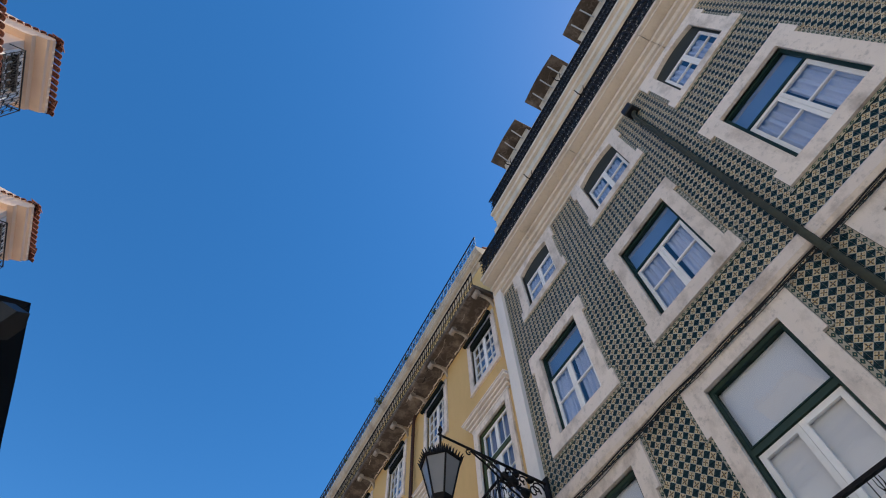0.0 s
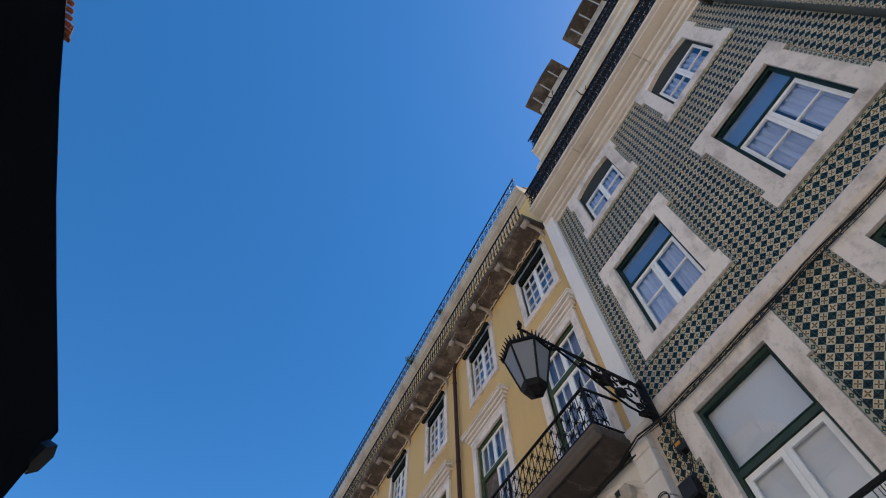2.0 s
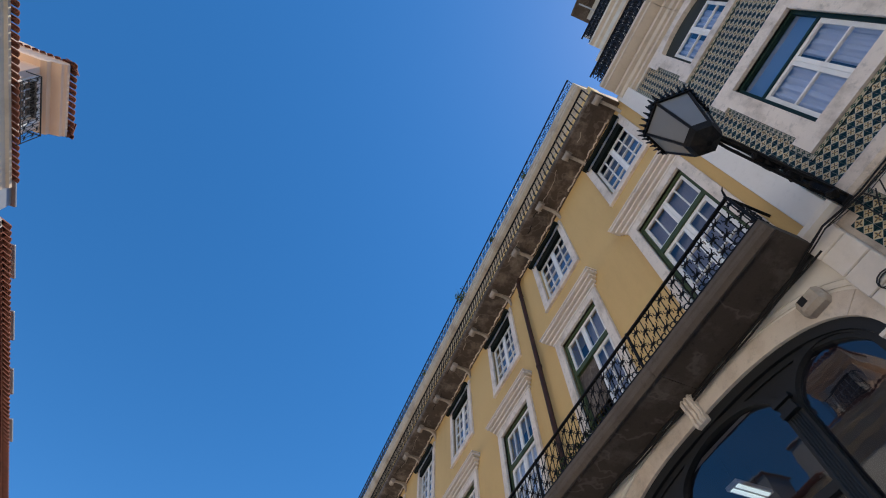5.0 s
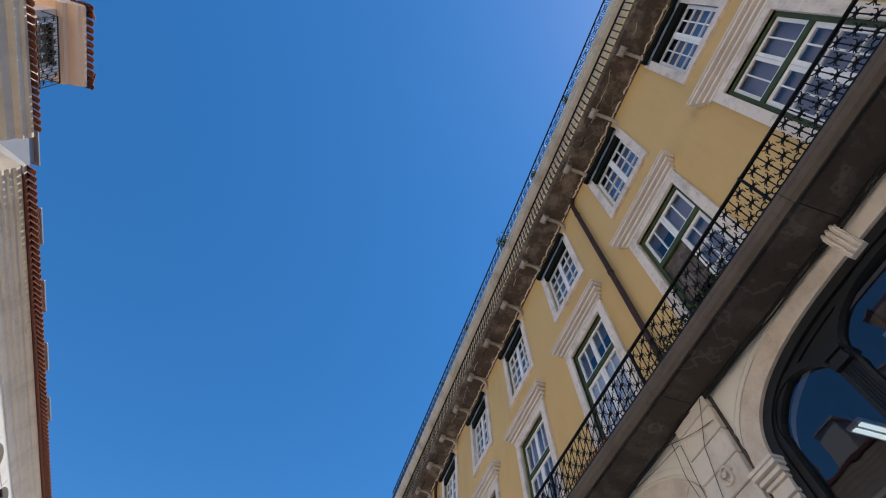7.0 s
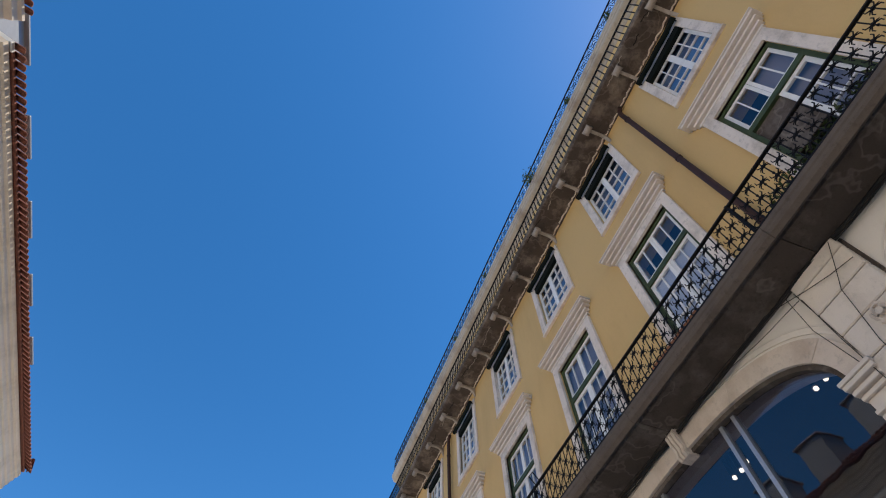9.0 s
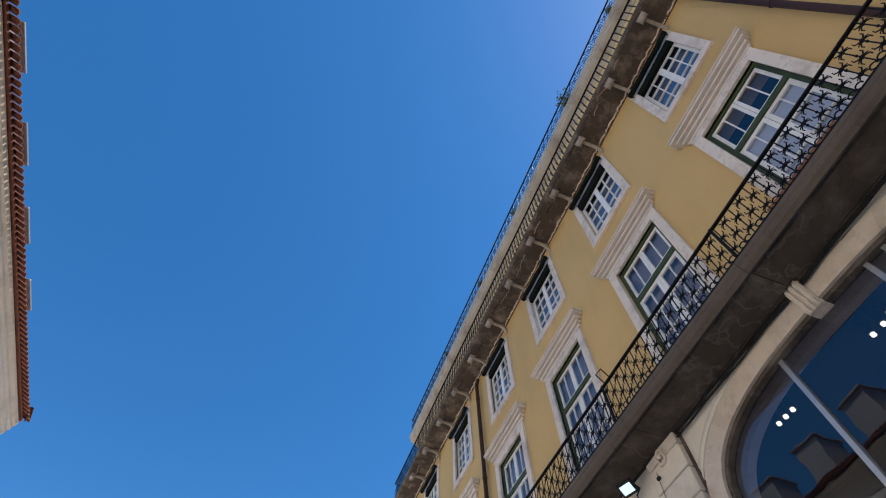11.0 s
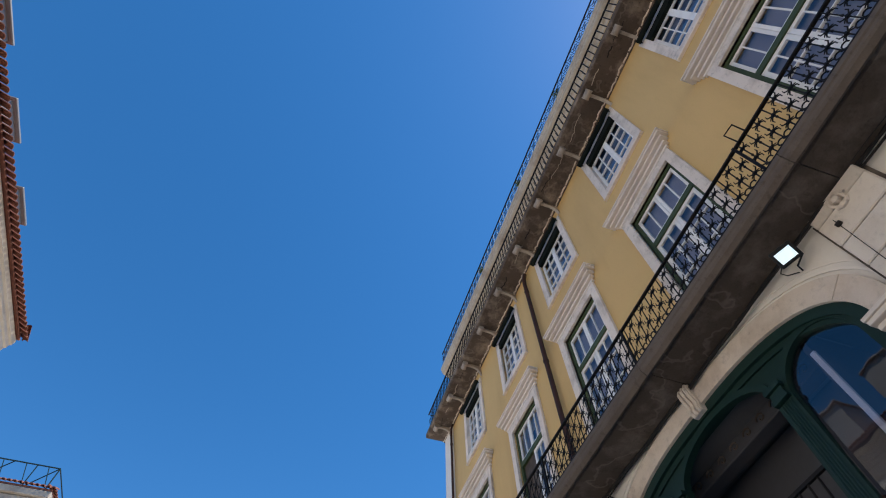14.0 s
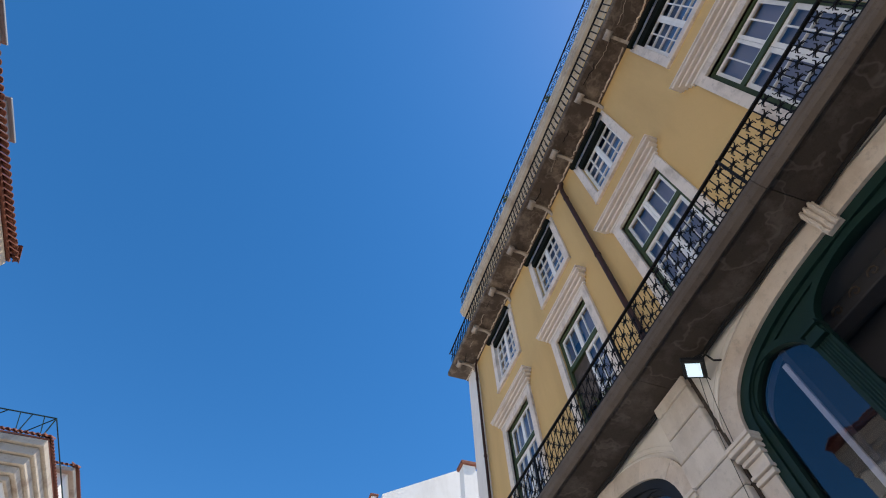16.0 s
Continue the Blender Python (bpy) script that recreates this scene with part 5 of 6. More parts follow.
# ---- street lantern on the tiled house ----
lamp = thing("street_lamp", "black iron wall lantern with milky panes on a scrolled bracket", "street lamp")
LX, LY = 2.93, 6.34
arm = bmesh.new()
tube(arm, [(5.12, LY, 7.62), (4.4, LY, 7.72), (3.6, LY, 7.84), (LX - 0.05, LY, 7.95)], 0.03, 8, 0.022)
part("arm", arm, M_IRON, lamp)
for y in (-0.05, 0.05):
    part("strut", tube(bmesh.new(), [(5.12, LY + y, 7.0), (4.7, LY + y, 7.1), (4.3, LY + y, 7.35), (3.9, LY + y, 7.66), (3.55, LY + y * 0.3, 7.83)], 0.02, 6), M_IRON, lamp)
    for cy, cz, r in ((4.85, 7.42, 0.15), (4.55, 7.5, 0.10), (4.95, 7.18, 0.10), (4.25, 7.58, 0.075), (4.02, 7.68, 0.05)):
        pts = [(cy + r * (1 - 0.09 * k) * math.cos(k * 0.7), LY + y, cz + r * (1 - 0.09 * k) * math.sin(k * 0.7)) for k in range(11)]
        part("scroll", tube(bmesh.new(), pts, 0.018, 6, 0.012), M_IRON, lamp)
for k, (x, z, s) in enumerate(((4.35, 7.45, 0.13), (4.2, 7.5, 0.09), (4.6, 7.3, 0.11), (4.75, 7.6, 0.08), (4.45, 7.62, 0.08), (4.9, 7.0, 0.08))):
    bm = bmesh.new()
    bmesh.ops.create_icosphere(bm, subdivisions=2, radius=s, matrix=Matrix.Translation((x, LY, z)) @ Matrix.Diagonal((1, 0.7, 0.8, 1)))
    for v in bm.verts:
        v.co += Vector(noise.noise_vector(v.co * 14)) * 0.03
    part("leaf_ornament", bm, M_IRON, lamp)
part("wall_plate", solid((5.08, 5.14, LY - 0.07, LY + 0.07, 6.95, 7.75), bevel=0.015), M_IRON, lamp)
part("arm_scroll", tube(bmesh.new(), [(3.5 + 0.07 * (1 - 0.1 * k) * math.cos(k * 0.8 + 1.5), LY, 7.76 + 0.07 * (1 - 0.1 * k) * math.sin(k * 0.8 + 1.5)) for k in range(9)], 0.014, 6), M_IRON, lamp)
part("hanger", tube(bmesh.new(), [(LX, LY, 8.02), (LX, LY, 7.85), (LX, LY, 7.66)], 0.022, 8), M_IRON, lamp)
bm = bmesh.new()
for z, r in ((8.0, 0.035), (8.06, 0.05), (8.12, 0.03), (8.17, 0.012)):
    bmesh.ops.create_icosphere(bm, subdivisions=1, radius=r, matrix=Matrix.Translation((LX, LY, z)))
part("finial", bm, M_IRON, lamp)


def ngon_ring(z, r, n=6, turn=0.3):
    return [(LX + r * math.cos(turn + 2 * math.pi * k / n), LY + r * math.sin(turn + 2 * math.pi * k / n), z) for k in range(n)]


def loft(rings):
    bm = bmesh.new()
    vs = [[bm.verts.new(p) for p in r] for r in rings]
    for a, b in zip(vs, vs[1:]):
        for k in range(len(a)):
            bm.faces.new((a[k], a[(k + 1) % len(a)], b[(k + 1) % len(a)], b[k]))
    bm.faces.new(vs[0][::-1])
    bm.faces.new(vs[-1])
    return bm


top, bot = ngon_ring(7.30, 0.34), ngon_ring(6.68, 0.18)
part("roof", loft([ngon_ring(7.30, 0.37), ngon_ring(7.36, 0.37), ngon_ring(7.44, 0.24), ngon_ring(7.50, 0.22), ngon_ring(7.60, 0.12), ngon_ring(7.66, 0.05)]), M_IRON, lamp)
part("base", loft([ngon_ring(6.52, 0.03), ngon_ring(6.56, 0.10), ngon_ring(6.60, 0.16), ngon_ring(6.68, 0.20)]), M_IRON, lamp)
for k in range(6):
    part("corner_bar", tube(bmesh.new(), [top[k], bot[k]], 0.017, 6), M_IRON, lamp)
    a, b, c, d = (Vector(q) for q in (top[k], top[(k + 1) % 6], bot[(k + 1) % 6], bot[k]))
    bm = bmesh.new()
    bm.faces.new([bm.verts.new(q) for q in (a, b, c, d)])
    part("pane", bm, M_LAMPGLASS, lamp, "milky glass pane")
    for i in range(6):
        q = a.lerp(b, (i + 0.5) / 6)
        o = q - Vector((LX, LY, q.z))
        q = Vector((LX, LY, 0)) + o * 1.09 + Vector((0, 0, 7.33))
        part("crest_leaf", tube(bmesh.new(), [q, q + Vector((0, 0, 0.05)) + o * 0.06, q + Vector((0, 0, 0.09)) + o * 0.16], 0.022, 5, 0.006), M_IRON, lamp)
        q2 = Vector((LX, LY, 7.49)) + o * 0.66
        if i % 2:
            part("crest_leaf", tube(bmesh.new(), [q2, q2 + Vector((0, 0, 0.09)) + o * 0.05], 0.018, 5, 0.005), M_IRON, lamp)

# ---- houses across the street ----
def roof_tile():
    """A round clay cover tile over its channel, seen end on at the eaves."""
    bm = bmesh.new()
    n = 6
    rings = []
    for x in (0.0, -0.45):
        z = -0.45 * x * 1.1
        rings.append([[bm.verts.new((x, r * math.cos(math.pi * k / n), z + r * math.sin(math.pi * k / n))) for k in range(n + 1)] for r in (0.088, 0.072)])
    for k in range(n):
        for s in (0, 1):
            bm.faces.new((rings[0][s][k], rings[0][s][k + 1], rings[1][s][k + 1], rings[1][s][k]))
        bm.faces.new((rings[0][0][k], rings[0][0][k + 1], rings[0][1][k + 1], rings[0][1][k]))
    return bm


tile_mesh = mesh_of("roof_tile", roof_tile(), M_ROOF)


def eaves_tiles(parent, x, y0, y1, z, pitch=0.215, turn=0.0):
    for i in range(int((y1 - y0) / pitch)):
        o = new("roof_tile", tile_mesh)
        o.parent = parent
        o.location = (x, y0 + pitch * (i + 0.5), z)
        o.rotation_euler = (0, 0, turn)


grey = thing("house", "pale grey house with red clay tile eaves", "house")
grey_things = []
g_holes = [(16.9 + 2.3 * k - 0.6, 16.9 + 2.3 * k + 0.6, 11.1, 13.15) for k in range(7)]
part("wall", wall_cells(16.1, 32.1, 0, 13.9, g_holes, -10.3, -9.82), M_PALE, grey)
part("back_wall", solid((-14.5, -14.2, 16.1, 32.1, 0, 15)), M_DARK, grey)
part("end_wall", solid((-14.2, -10.1, 31.7, 32.1, 0, 15)), M_PALE, grey)
for k in range(7):
    y = 16.9 + 2.3 * k
    w = thing("window", "arched blue-grey window on the grey house", "window", "windows of the grey house")
    w.location.y = y
    part("surround", columns([(-0.6, 11.1)] + [(-0.6 * math.cos(math.pi * i / 12), 12.75 + 0.4 * math.sin(math.pi * i / 12)) for i in range(13)] + [(0.6, 11.1)], [(-0.62, 11.1)] + [(-0.62 + 1.24 * i / 12, 13.16) for i in range(13)] + [(0.62, 11.1)], -10.1, -9.8), M_PALE, w)
    part("sash", sash(-0.6, 0.6, 11.1, 13.15, -10.05, 0.07, 0.05, 3, 2), M_TEAL, w)
    see_through(part("pane", pane(-0.58, 0.58, 11.12, 13.12, -10.03), M_GLASS, w))
    grey_things.append(w)
ep = [(-9.82, 13.35), (-9.78, 13.38), (-9.78, 13.62), (-9.73, 13.66), (-9.73, 13.8), (-9.68, 13.84), (-9.67, 13.98), (-9.62, 14.02), (-9.62, 14.14), (-9.56, 14.18), (-9.55, 14.34), (-9.8, 14.5), (-12.2, 15.6), (-12.2, 13.35)]
part("eaves_cornice", sweep_y(bmesh.new(), ep, 16.1, 32.3), M_CORNICE, grey, "cream moulded eaves cornice")
for k in range(9):
    part("wall_joint", solid((-9.828, -9.815, 16.2, 32.0, 12.9 - 0.55 * k, 12.915 - 0.55 * k)), M_SLAB, grey)
part("roof", sweep_y(bmesh.new(), [(-9.5, 14.47), (-14, 17.2), (-14, 15.0), (-9.5, 14.40)], 16.36, 32.3), M_ROOF, grey)
part("roof_end", sweep_y(bmesh.new(), [(-9.52, 14.49), (-14, 17.22), (-14, 15.0), (-9.52, 14.38)], 16.1, 16.35), M_PALE, grey, "pale plastered end of the roof")
eaves_tiles(grey, -9.24, 16.1, 32.35, 14.36)
for i in range(9):
    o = new("roof_tile", tile_mesh)
    o.parent = grey
    o.location = (-9.35 - 0.215 * i, 32.3, 14.42 + 0.12 * i)
    o.rotation_euler = (0, 0, radians(90))
for k in range(5):
    d = thing("skylight_dormer", "low grey metal clad roof dormer", "dormer", "dormers of the grey house", at=(-11.25, 17.0 + 3.08 * k, 15.4))
    part("body", solid((-1.5, 0.0, -0.65, 0.65, 0, 1.95)), M_GREYMETAL, d)
    part("cap", solid((-1.6, 0.12, -0.75, 0.75, 1.95, 2.03), bevel=0.015), M_GREYMETAL, d)
    grey_things.append(d)

# the grey house stands a little askew to the street
askew = Matrix.Translation((-9.17, 32.2, 0)) @ Matrix.Rotation(radians(0.7), 4, "Z") @ Matrix.Translation((9.24, -32.2, 0))
for ob in [grey] + grey_things:
    ob.matrix_basis = askew @ Matrix.Translation(ob.location)

peach = thing("house", "peach plastered house with red tile eaves and dormers", "house")
part("wall", solid((-14.5, -10.9, -14, 16.0, 0, 15.3)), M_PALE, peach)
ep = [(-10.9, 14.8), (-10.85, 14.85), (-10.82, 15.2), (-10.6, 15.35), (-10.56, 15.6), (-10.42, 15.68), (-10.4, 15.85), (-10.33, 15.9), (-10.33, 16.0), (-10.6, 16.15), (-14, 17.6), (-14, 14.8)]
part("eaves_cornice", sweep_y(bmesh.new(), ep, -14, 16.02), M_CORNICE, peach, "cream moulded eaves cornice")
eaves_tiles(peach, -10.18, -8.0, 16.0, 16.02)
peach.location.x = 0.28


def dormer_window():
    d = thing("dormer_window", "peach roof dormer with a white window and red tiles", "dormer", "dormers of the peach house")
    part("front", plate([(-0.98, 0.98, 15.9, 17.72)], [(-0.62, 0.62, 16.0, 17.55)], -10.75, -10.45), M_PEACH, d)
    part("cheek", solid((-13.5, -10.75, -0.98, -0.7, 15.9, 17.72)), M_PEACH, d)
    part("cheek", solid((-13.5, -10.75, 0.7, 0.98, 15.9, 17.72)), M_PEACH, d)
    part("window_surround", ring(-0.62, 0.62, 16.0, 17.4, 0.14, -10.47, -10.40), M_WHITE, d)
    s = part("window_frame", sash(-0.62, 0.62, 16.0, 17.55, -10.62, 0.06, 0.05, 4, 4), M_FRAME, d)
    see_through(part("pane", pane(-0.6, 0.6, 16.02, 17.5, -10.6), M_GLASS, s))
    part("dark_head", solid((-10.60, -10.42, -0.62, 0.62, 17.4, 17.56)), M_BLACKBOX, d)
    pr = [(-13.5, 17.6), (-10.45, 17.6), (-10.30, 17.66), (-10.26, 17.78), (-10.0, 17.84), (-9.97, 17.92), (-9.90, 17.95), (-9.88, 18.04), (-9.95, 18.12), (-13.5, 18.9)]
    part("cornice", sweep_y(bmesh.new(), pr, -1.2, 1.2), M_PEACH, d, "peach moulded cornice")
    for i in range(12):
        o = new("roof_tile", tile_mesh)
        o.parent = d
        o.location = (-9.72, -1.19 + 0.216 * i, 18.06)
    for sy in (-1, 1):
        for i in range(8):
            o = new("roof_tile", tile_mesh)
            o.parent = d
            o.location = (-9.85 - 0.216 * i, sy * 1.28, 18.08)
            o.rotation_euler = (0, 0, sy * radians(90))
    part("handrail", solid((-10.05, -10.02, -0.95, 0.95, 17.0, 17.03)), M_IRON, d)
    part("bottom_rail", solid((-10.05, -10.02, -0.95, 0.95, 16.15, 16.18)), M_IRON, d)
    for sy in (-0.95, 0.93):
        part("side_rail", solid((-10.5, -10.05, sy, sy + 0.02, 17.0, 17.03)), M_IRON, d)
        part("rail_post", solid((-10.05, -10.03, sy, sy + 0.02, 16.0, 17.0)), M_IRON, d)
    for k in range(6):
        bm = scroll_panel(0.3, 0.82)
        o = part("scroll_panel", bm, M_IRON, d)
        o.location = (-10.035, -0.9 + k * 0.31, 16.17)
    return d


dw = dormer_window()
dw.location = (0.1, 13.65, 0)
for y in (7.62, 1.6):
    copy_thing(dw, Matrix.Translation((0.1, y, 0)))

white = thing("house", "white house with red tile eaves and a green roof rail", "house")
part("wall", solid((-18, -9.95, 41.9, 52, 0, 14.4)), M_WHITE, white)
for w_, z0, z1 in ((0.12, 13.6, 13.8), (0.28, 13.82, 14.1), (0.42, 14.12, 14.45), (0.55, 14.47, 14.8), (0.68, 14.82, 15.1)):
    part("cornice_course", solid((-18, -9.95 + w_, 41.9 - w_, 52, z0, z1), bevel=0.02), M_CREAM, white)
part("roof", solid((-18, -9.3, 41.25, 52, 15.12, 15.2)), M_ROOF, white)
eaves_tiles(white, -9.18, 41.3, 50, 15.2)
for i in range(36):
    o = new("roof_tile", tile_mesh)
    o.parent = white
    o.location = (-9.3 - 0.215 * i, 41.12, 15.2)
    o.rotation_euler = (0, 0, radians(-90))
roofrail = thing("roof_railing", "dark green metal lattice railing on the white house's roof", "railing")
part("rail", tube(bmesh.new(), [(-17.5, 41.5, 16.3), (-9.7, 41.5, 16.3), (-9.7, 49, 16.3)], 0.03, 6), M_TEAL, roofrail)
for k in range(9):
    x = -9.7 - 0.9 * k
    part("brace", tube(bmesh.new(), [(x, 41.5, 16.3), (x - (0.9 if k % 2 == 0 else 0), 41.5, 15.2)], 0.025, 5), M_TEAL, roofrail)
    part("brace", tube(bmesh.new(), [(x, 41.5, 15.2), (x - 0.45, 41.5, 16.3)], 0.02, 5), M_TEAL, roofrail)
part("post", tube(bmesh.new(), [(-9.7, 41.5, 15.2), (-9.7, 41.5, 16.3)], 0.03, 6), M_TEAL, roofrail)
pav = thing("roof_pavilion", "small white roof pavilion with red tile eaves", "pavilion")
part("wall", solid((-13, -10.0, 46.6, 52, 15.2, 17.2)), M_WHITE, pav)
part("cornice", solid((-13, -9.75, 46.3, 52, 17.2, 17.4), bevel=0.02), M_CREAM, pav)
part("window", solid((-11.6, -10.6, 46.55, 46.61, 15.4, 16.9)), M_TEAL, pav)
eaves_tiles(pav, -9.62, 46.3, 51, 17.42)
for i in range(12):
    o = new("roof_tile", tile_mesh)
    o.parent = pav
    o.location = (-9.75 - 0.215 * i, 46.2, 17.42)
    o.rotation_euler = (0, 0, radians(-90))

# white gable end of a far house
far = thing("house", "far white rendered house with a pitched gable wall", "house")
bm = bmesh.new()
gable = ((5.9, 0), (5.9, 21.45), (11.95, 24.72), (18, 21.6), (18, 0))
vs0 = [bm.verts.new((x, 50.0, z)) for x, z in gable]
vs1 = [bm.verts.new((x, 60.0, z)) for x, z in gable]
bm.faces.new(vs0)
bm.faces.new(vs1[::-1])
for i in range(5):
    bm.faces.new((vs0[i], vs0[(i + 1) % 5], vs1[(i + 1) % 5], vs1[i]))
part("gable_wall", bm, M_WHITE, far)
ch = thing("chimney", "white chimney with a red tiled cap", "chimney")
part("shaft", solid((10.0, 10.8, 46.2, 46.9, 0, 21.75)), M_WHITE, ch)
part("cap", solid((9.85, 10.95, 46.05, 47.05, 21.75, 22.0), bevel=0.05), M_ROOF, ch)
ch = thing("chimney", "small white chimney with a red tiled cap", "chimney")
part("shaft", solid((5.2, 5.55, 50.0, 50.5, 0, 21.2)), M_WHITE, ch)
part("cap", solid((5.1, 5.65, 49.9, 50.6, 21.2, 21.35), bevel=0.04), M_ROOF, ch)


# ---- parasols and sign beside the path ----
def parasol(x1, x2, y0, y1, z, slack):
    """A square black parasol whose edge hangs over the side of the path."""
    p = thing("parasol", "open square black cafe parasol on a dark pole", "parasol", "cafe parasols")
    x0 = x1 - (y1 - y0)
    xc, yc = (x0 + x1) / 2, (y0 + y1) / 2
    n = 8
    bm = bmesh.new()
    rim = [(x0, y0), (x1, y0), (x2, y1), (x0, y1)]
    tops, lows = [], []
    for (xa, ya), (xb, yb) in zip(rim, rim[1:] + rim[:1]):
        for i in range(n):
            t = i / n
            sag = slack * math.sin(math.pi * t)
            q = Vector((xa + (xb - xa) * t, ya + (yb - ya) * t, z))
            q += (Vector((xc, yc, z)) - q).normalized() * sag
            tops.append(bm.verts.new(q + Vector((0, 0, 0.04))))
            lows.append(bm.verts.new(q + Vector((0, 0, -0.13))))
    apex = bm.verts.new((xc, yc, z + 0.55))
    m = len(tops)
    for i in range(m):
        bm.faces.new((tops[i], tops[(i + 1) % m], apex))
        bm.faces.new((tops[i], tops[(i + 1) % m], lows[(i + 1) % m], lows[i]))
    c = part("canopy", bm, M_BLACKCLOTH, p)
    part("hem", tube(bmesh.new(), [v + Vector((0, 0, 0)) for v in [Vector((x1 + (x2 - x1) * i / 8 - slack * math.sin(math.pi * i / 8), y0 + (y1 - y0) * i / 8, z - 0.13)) for i in range(9)]], 0.012, 5), M_HEM, c)
    for xr, yr in rim:
        part("rib", tube(bmesh.new(), [(xc, yc, z + 0.5), (xr, yr, z + 0.0)], 0.012, 5), M_BLACKBOX, p)
        part("rib_tip", tube(bmesh.new(), [(xr - 0.02, yr, z - 0.01), (xr + 0.01, yr, z - 0.02)], 0.03, 6), M_BLACKBOX, p)
    part("pole", tube(bmesh.new(), [(xc, yc, 0), (xc, yc, z + 0.6)], 0.025, 8), M_BLACKBOX, p)
    part("base_plate", solid((xc - 0.3, xc + 0.3, yc - 0.3, yc + 0.3, 0.0, 0.06), bevel=0.015), M_BLACKBOX, p)
    return p


parasol(-0.785, -0.69, 0.65, 2.12, 2.26, 0.065)
parasol(-0.745, -0.675, 2.17, 3.50, 2.26, 0.03)

sign = thing("hanging_sign", "navy blue cloth sign with white lettering on a post", "sign")
bm = bmesh.new()
n = 14
for x in (0.0, 0.004):
    rows = []
    for k in range(n + 1):
        y = 0.785 + 0.335 * k / n
        wave = 0.003 * math.sin(k * 1.1) + 0.002 * math.sin(k * 2.3)
        rows.append([bm.verts.new((x + wave * f, y, (1 - f) * (1.893 + 0.037 * k / n) + f * (1.782 + 0.018 * k / n + wave))) for f in (0.0, 0.5, 1.0)])
    for a, b in zip(rows, rows[1:]):
        for q in (0, 1):
            bm.faces.new((a[q], b[q], b[q + 1], a[q + 1]))
part("cloth", bm, M_NAVY, sign, smooth=True)
part("post", tube(bmesh.new(), [(0.02, 1.11, 0), (0.02, 1.11, 1.935)], 0.008, 8), M_BLACKBOX, sign)
part("crossbar", tube(bmesh.new(), [(0.014, 1.12, 1.93), (0.014, 0.786, 1.895)], 0.005, 6), M_BLACKBOX, sign)
part("foot", solid((-0.1, 0.14, 0.98, 1.24, 0, 0.04), bevel=0.012), M_BLACKBOX, sign)
part("tie", tube(bmesh.new(), [(0.003, 0.80, 1.897), (-0.006, 0.79, 1.912), (0.0, 0.782, 1.92)], 0.002, 5), M_WORD, sign)
# the shop's mark: plain white rings and strokes in a row
for y, kind in ((0.962, "c"), (0.924, "r"), (0.896, "b"), (0.880, "b"), (0.853, "o"), (0.834, "b"), (0.822, "b"), (0.801, "o")):
    z = 1.846 + 0.09 * (y - 0.80)
    if kind == "b":
        part("word_bar", tube(bmesh.new(), [(-0.0045, y, z - 0.009), (-0.0045, y, z + 0.019)], 0.0013, 5), M_WORD, sign)
        continue
    r = 0.015 if kind in "cr" else 0.010
    turn = 5 if kind == "c" else 0
    part("word_ring", tube(bmesh.new(), [(-0.0045, y + r * math.cos((a + turn) * 0.3927 - 2.0), z + r * math.sin((a + turn) * 0.3927 - 2.0)) for a in range(12 if kind == "c" else 16)], 0.0014, 5, closed=kind != "c"), M_WORD, sign)
    if kind == "r":
        for dy, dz in ((-0.004, 0.005), (0.005, -0.001), (-0.003, -0.007)):
            part("word_spot", tube(bmesh.new(), [(-0.005, y + dy, z + dz), (-0.003, y + dy, z + dz)], 0.0036, 5), M_WORD, sign)

# ---- glazed tiles, the pieces of the tiled wall ----
TS = 0.14


def tile_uv(bm, parity):
    uv = bm.loops.layers.uv.new("UVMap")
    for f in bm.faces:
        for l in f.loops:
            l[uv].uv = ((l.vert.co.y + TS / 2) / TS * 0.998 + 0.001 + parity, (l.vert.co.z + TS / 2) / TS * 0.998 + 0.001)


def one_tile(parity):
    bm = bmesh.new()
    h, q = TS / 2 - 0.0008, TS / 2 - 0.004
    back = [bm.verts.new((0.008, y, z)) for y, z in ((-h, -h), (h, -h), (h, h), (-h, h))]
    front = [bm.verts.new((-0.004, y, z)) for y, z in ((-q, -q), (q, -q), (q, q), (-q, q))]
    bm.faces.new(front)
    for i in range(4):
        bm.faces.new((back[i], back[(i + 1) % 4], front[(i + 1) % 4], front[i]))
    tile_uv(bm, parity)
    return mesh_of("tile", bm, M_TILE)


blocked = []
for c in T_CENTRES:
    blocked += shifted(T_SUR, c + T_DY) + shifted(U_SUR, c + U_DY) + shifted(L_SUR, c + L_DY)
blocked.append((Y_TILE0, Y_TILE1, 7.04, 7.36))
cells = []
for i in range(-1, int(11.0 / TS)):
    y = Y_TILE1 - TS * (i + 0.5) - 0.03
    for j in range(int(10.95 / TS)):
        z = 3.2 + TS * (j + 0.5)
        if z > 14.12 or (i < 0 and z > 6.9) or any(a + 0.05 < y < b - 0.05 and c + 0.05 < z < d - 0.05 for a, b, c, d in blocked):
            continue
        cells.append((i, j, y, z))
near = {(i, j) for i, j, y, z in sorted(cells, key=lambda q: (q[2] - 4.0) ** 2 + (q[3] - 4.6) ** 2)[:300]}
tm = [one_tile(0), one_tile(1)]
verts, faces, uvs = [], [], []
rng = random.Random(11)
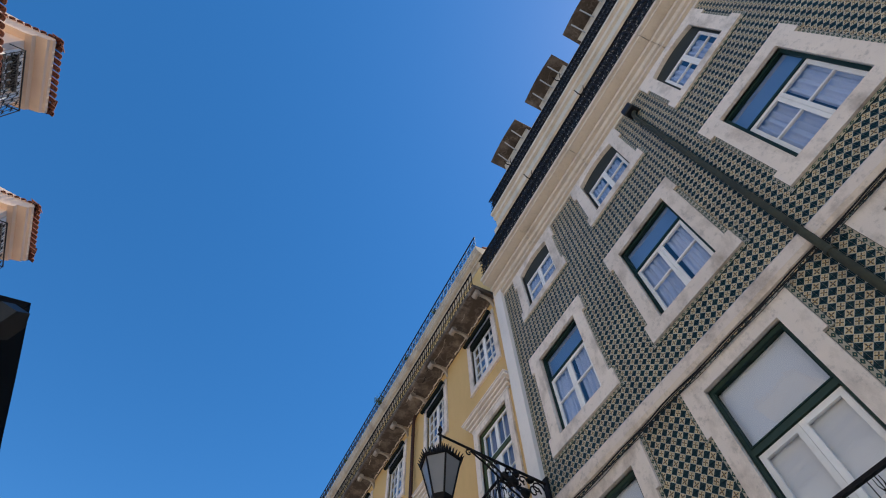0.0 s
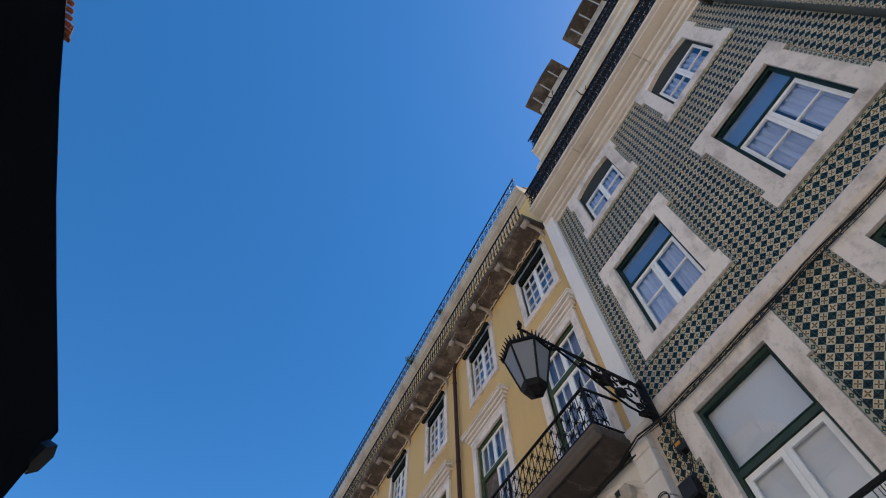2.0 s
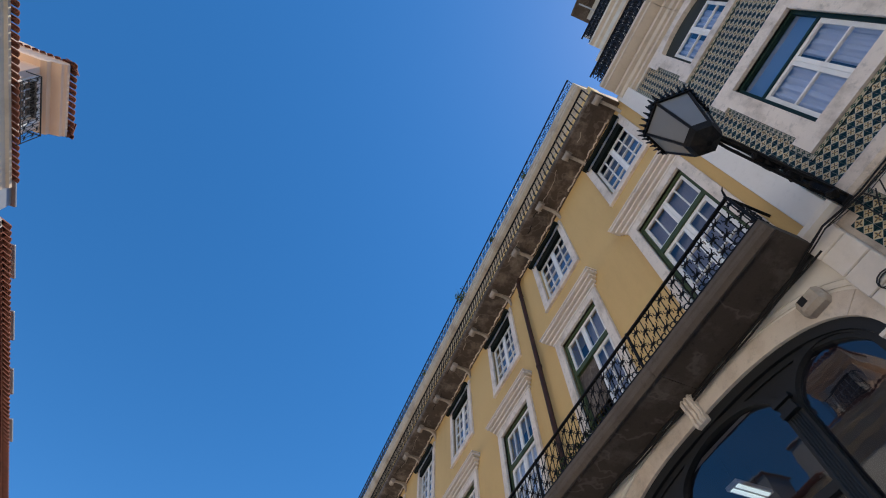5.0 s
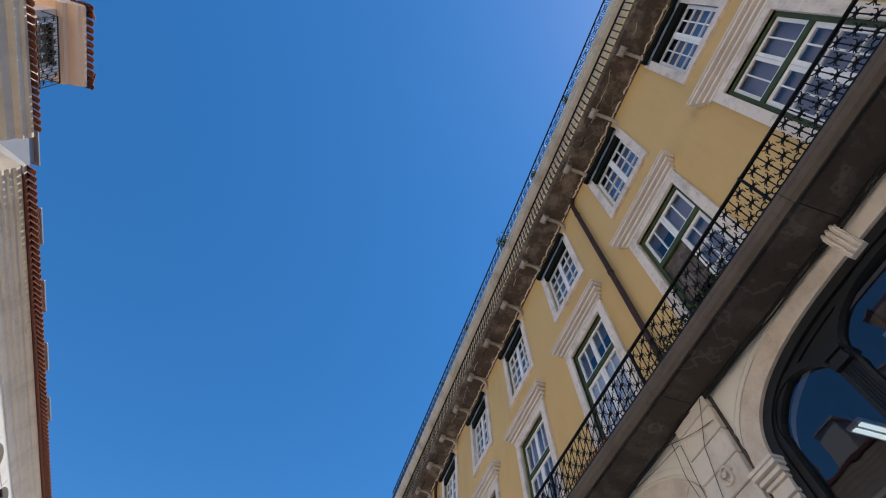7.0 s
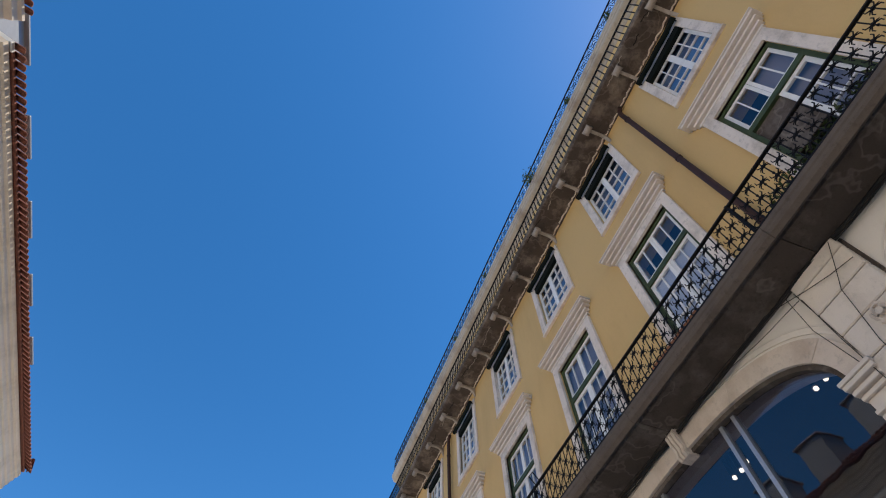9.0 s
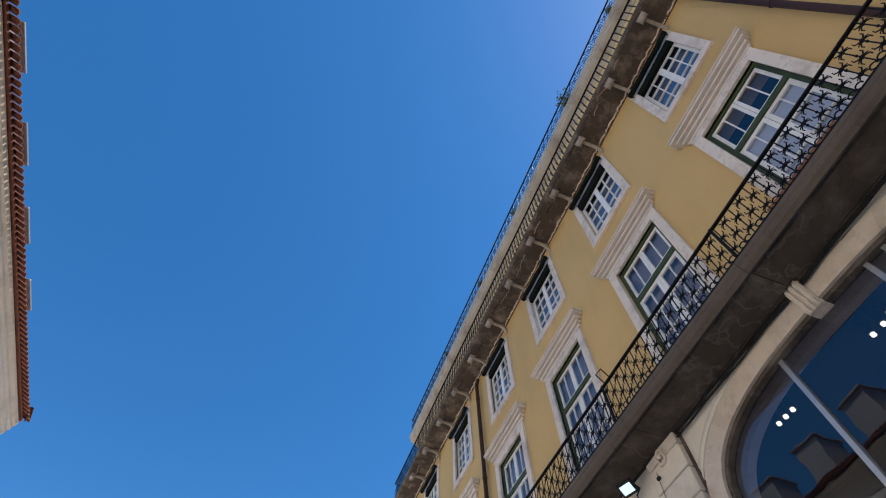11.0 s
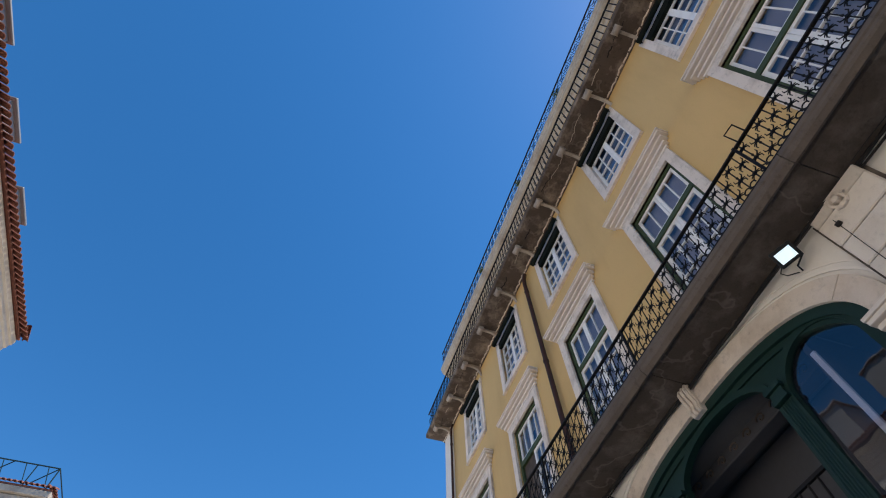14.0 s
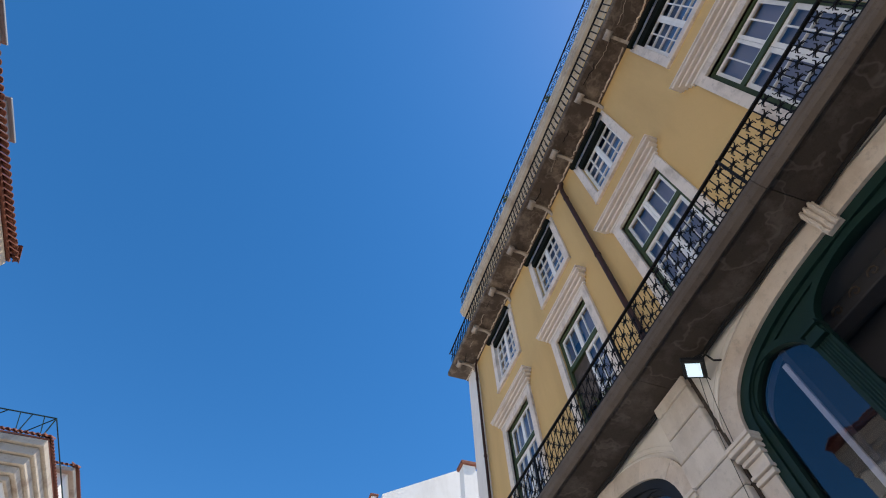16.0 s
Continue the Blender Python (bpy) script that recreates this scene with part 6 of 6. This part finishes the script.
for i, j, y, z in cells:
    lift = 0.0012 * rng.random()
    if (i, j) in near:
        o = new("tile", tm[(i + j) % 2])
        o.parent = tiled
        o.location = (FX + 0.012 - lift, y, z)
        continue
    k = len(verts)
    h, q = TS / 2 - 0.0008, TS / 2 - 0.004
    for x, s in ((FX + 0.02 - lift, h), (FX + 0.008 - lift, q)):
        verts += [(x, y - s, z - s), (x, y + s, z - s), (x, y + s, z + s), (x, y - s, z + s)]
    for f in ((4, 7, 6, 5), (0, 4, 5, 1), (1, 5, 6, 2), (2, 6, 7, 3), (3, 7, 4, 0)):
        faces.append([k + n for n in f])
        for n in f:
            vy, vz = verts[k + n][1] - y, verts[k + n][2] - z
            uvs.append(((vy + TS / 2) / TS * 0.998 + 0.001 + (i + j) % 2, (vz + TS / 2) / TS * 0.998 + 0.001))
me = bpy.data.meshes.new("tile_field")
me.from_pydata(verts, [], faces)
lay = me.uv_layers.new(name="UVMap")
lay.data.foreach_set("uv", [c for q in uvs for c in q])
me.materials.append(M_TILE)
field = new("tile_field", me)
field.parent = tiled
tagged(field, "dark green and cream patterned glazed wall tiles", kind="stuff")


def border_strip(y0, y1, z0, z1):
    """A narrow chain-pattern tile strip, its UV running along its length."""
    bm = bmesh.new()
    box(bm, FX - 0.004, FX + 0.02, y0, y1, z0, z1)
    uv = bm.loops.layers.uv.new("UVMap")
    along = (z1 - z0) > (y1 - y0)
    for f in bm.faces:
        for l in f.loops:
            a = ((l.vert.co.z - z0) if along else (l.vert.co.y - y0)) / 0.11
            b = ((l.vert.co.y - y0) / (y1 - y0) if along else (l.vert.co.z - z0) / (z1 - z0)) * 0.98 + 0.01
            l[uv].uv = (a, b)
    return bm


BW = 0.07
for c in T_CENTRES[:5]:
    for (y0, y1, z0, z1) in ((-0.96, 0.96, 8.42, 10.28), (-1.05, 1.05, 10.28, 10.78), (-1.05, 1.05, 8.02, 8.42), (-0.92, 0.92, 12.42, 13.6), (-1.0, 1.0, 12.09, 12.42), (-1.03, 1.03, 6.1, 6.92), (-0.95, 0.95, 3.2, 6.1)):
        dy = T_DY if 8 < z0 < 10.5 else U_DY if z0 > 11 else L_DY
        for s in (-1, 1):
            a, b = sorted((c + dy + s * y1, c + dy + s * (y1 + BW)))
            if b < Y_TILE1:
                part("border_tile", border_strip(a, b, z0, z1), M_BORDER, tiled)
    for z, w, dy in ((10.78, 1.12, T_DY), (7.95, 1.12, T_DY), (12.02, 1.07, U_DY), (6.92, 1.1, L_DY)):
        part("border_tile", border_strip(c + dy - w, min(c + dy + w, Y_TILE1), z + 0.001, z + BW), M_BORDER, tiled)
part("border_tile", border_strip(Y_TILE1 - 0.072, Y_TILE1 - 0.002, 7.37, 14.12), M_BORDER, tiled)
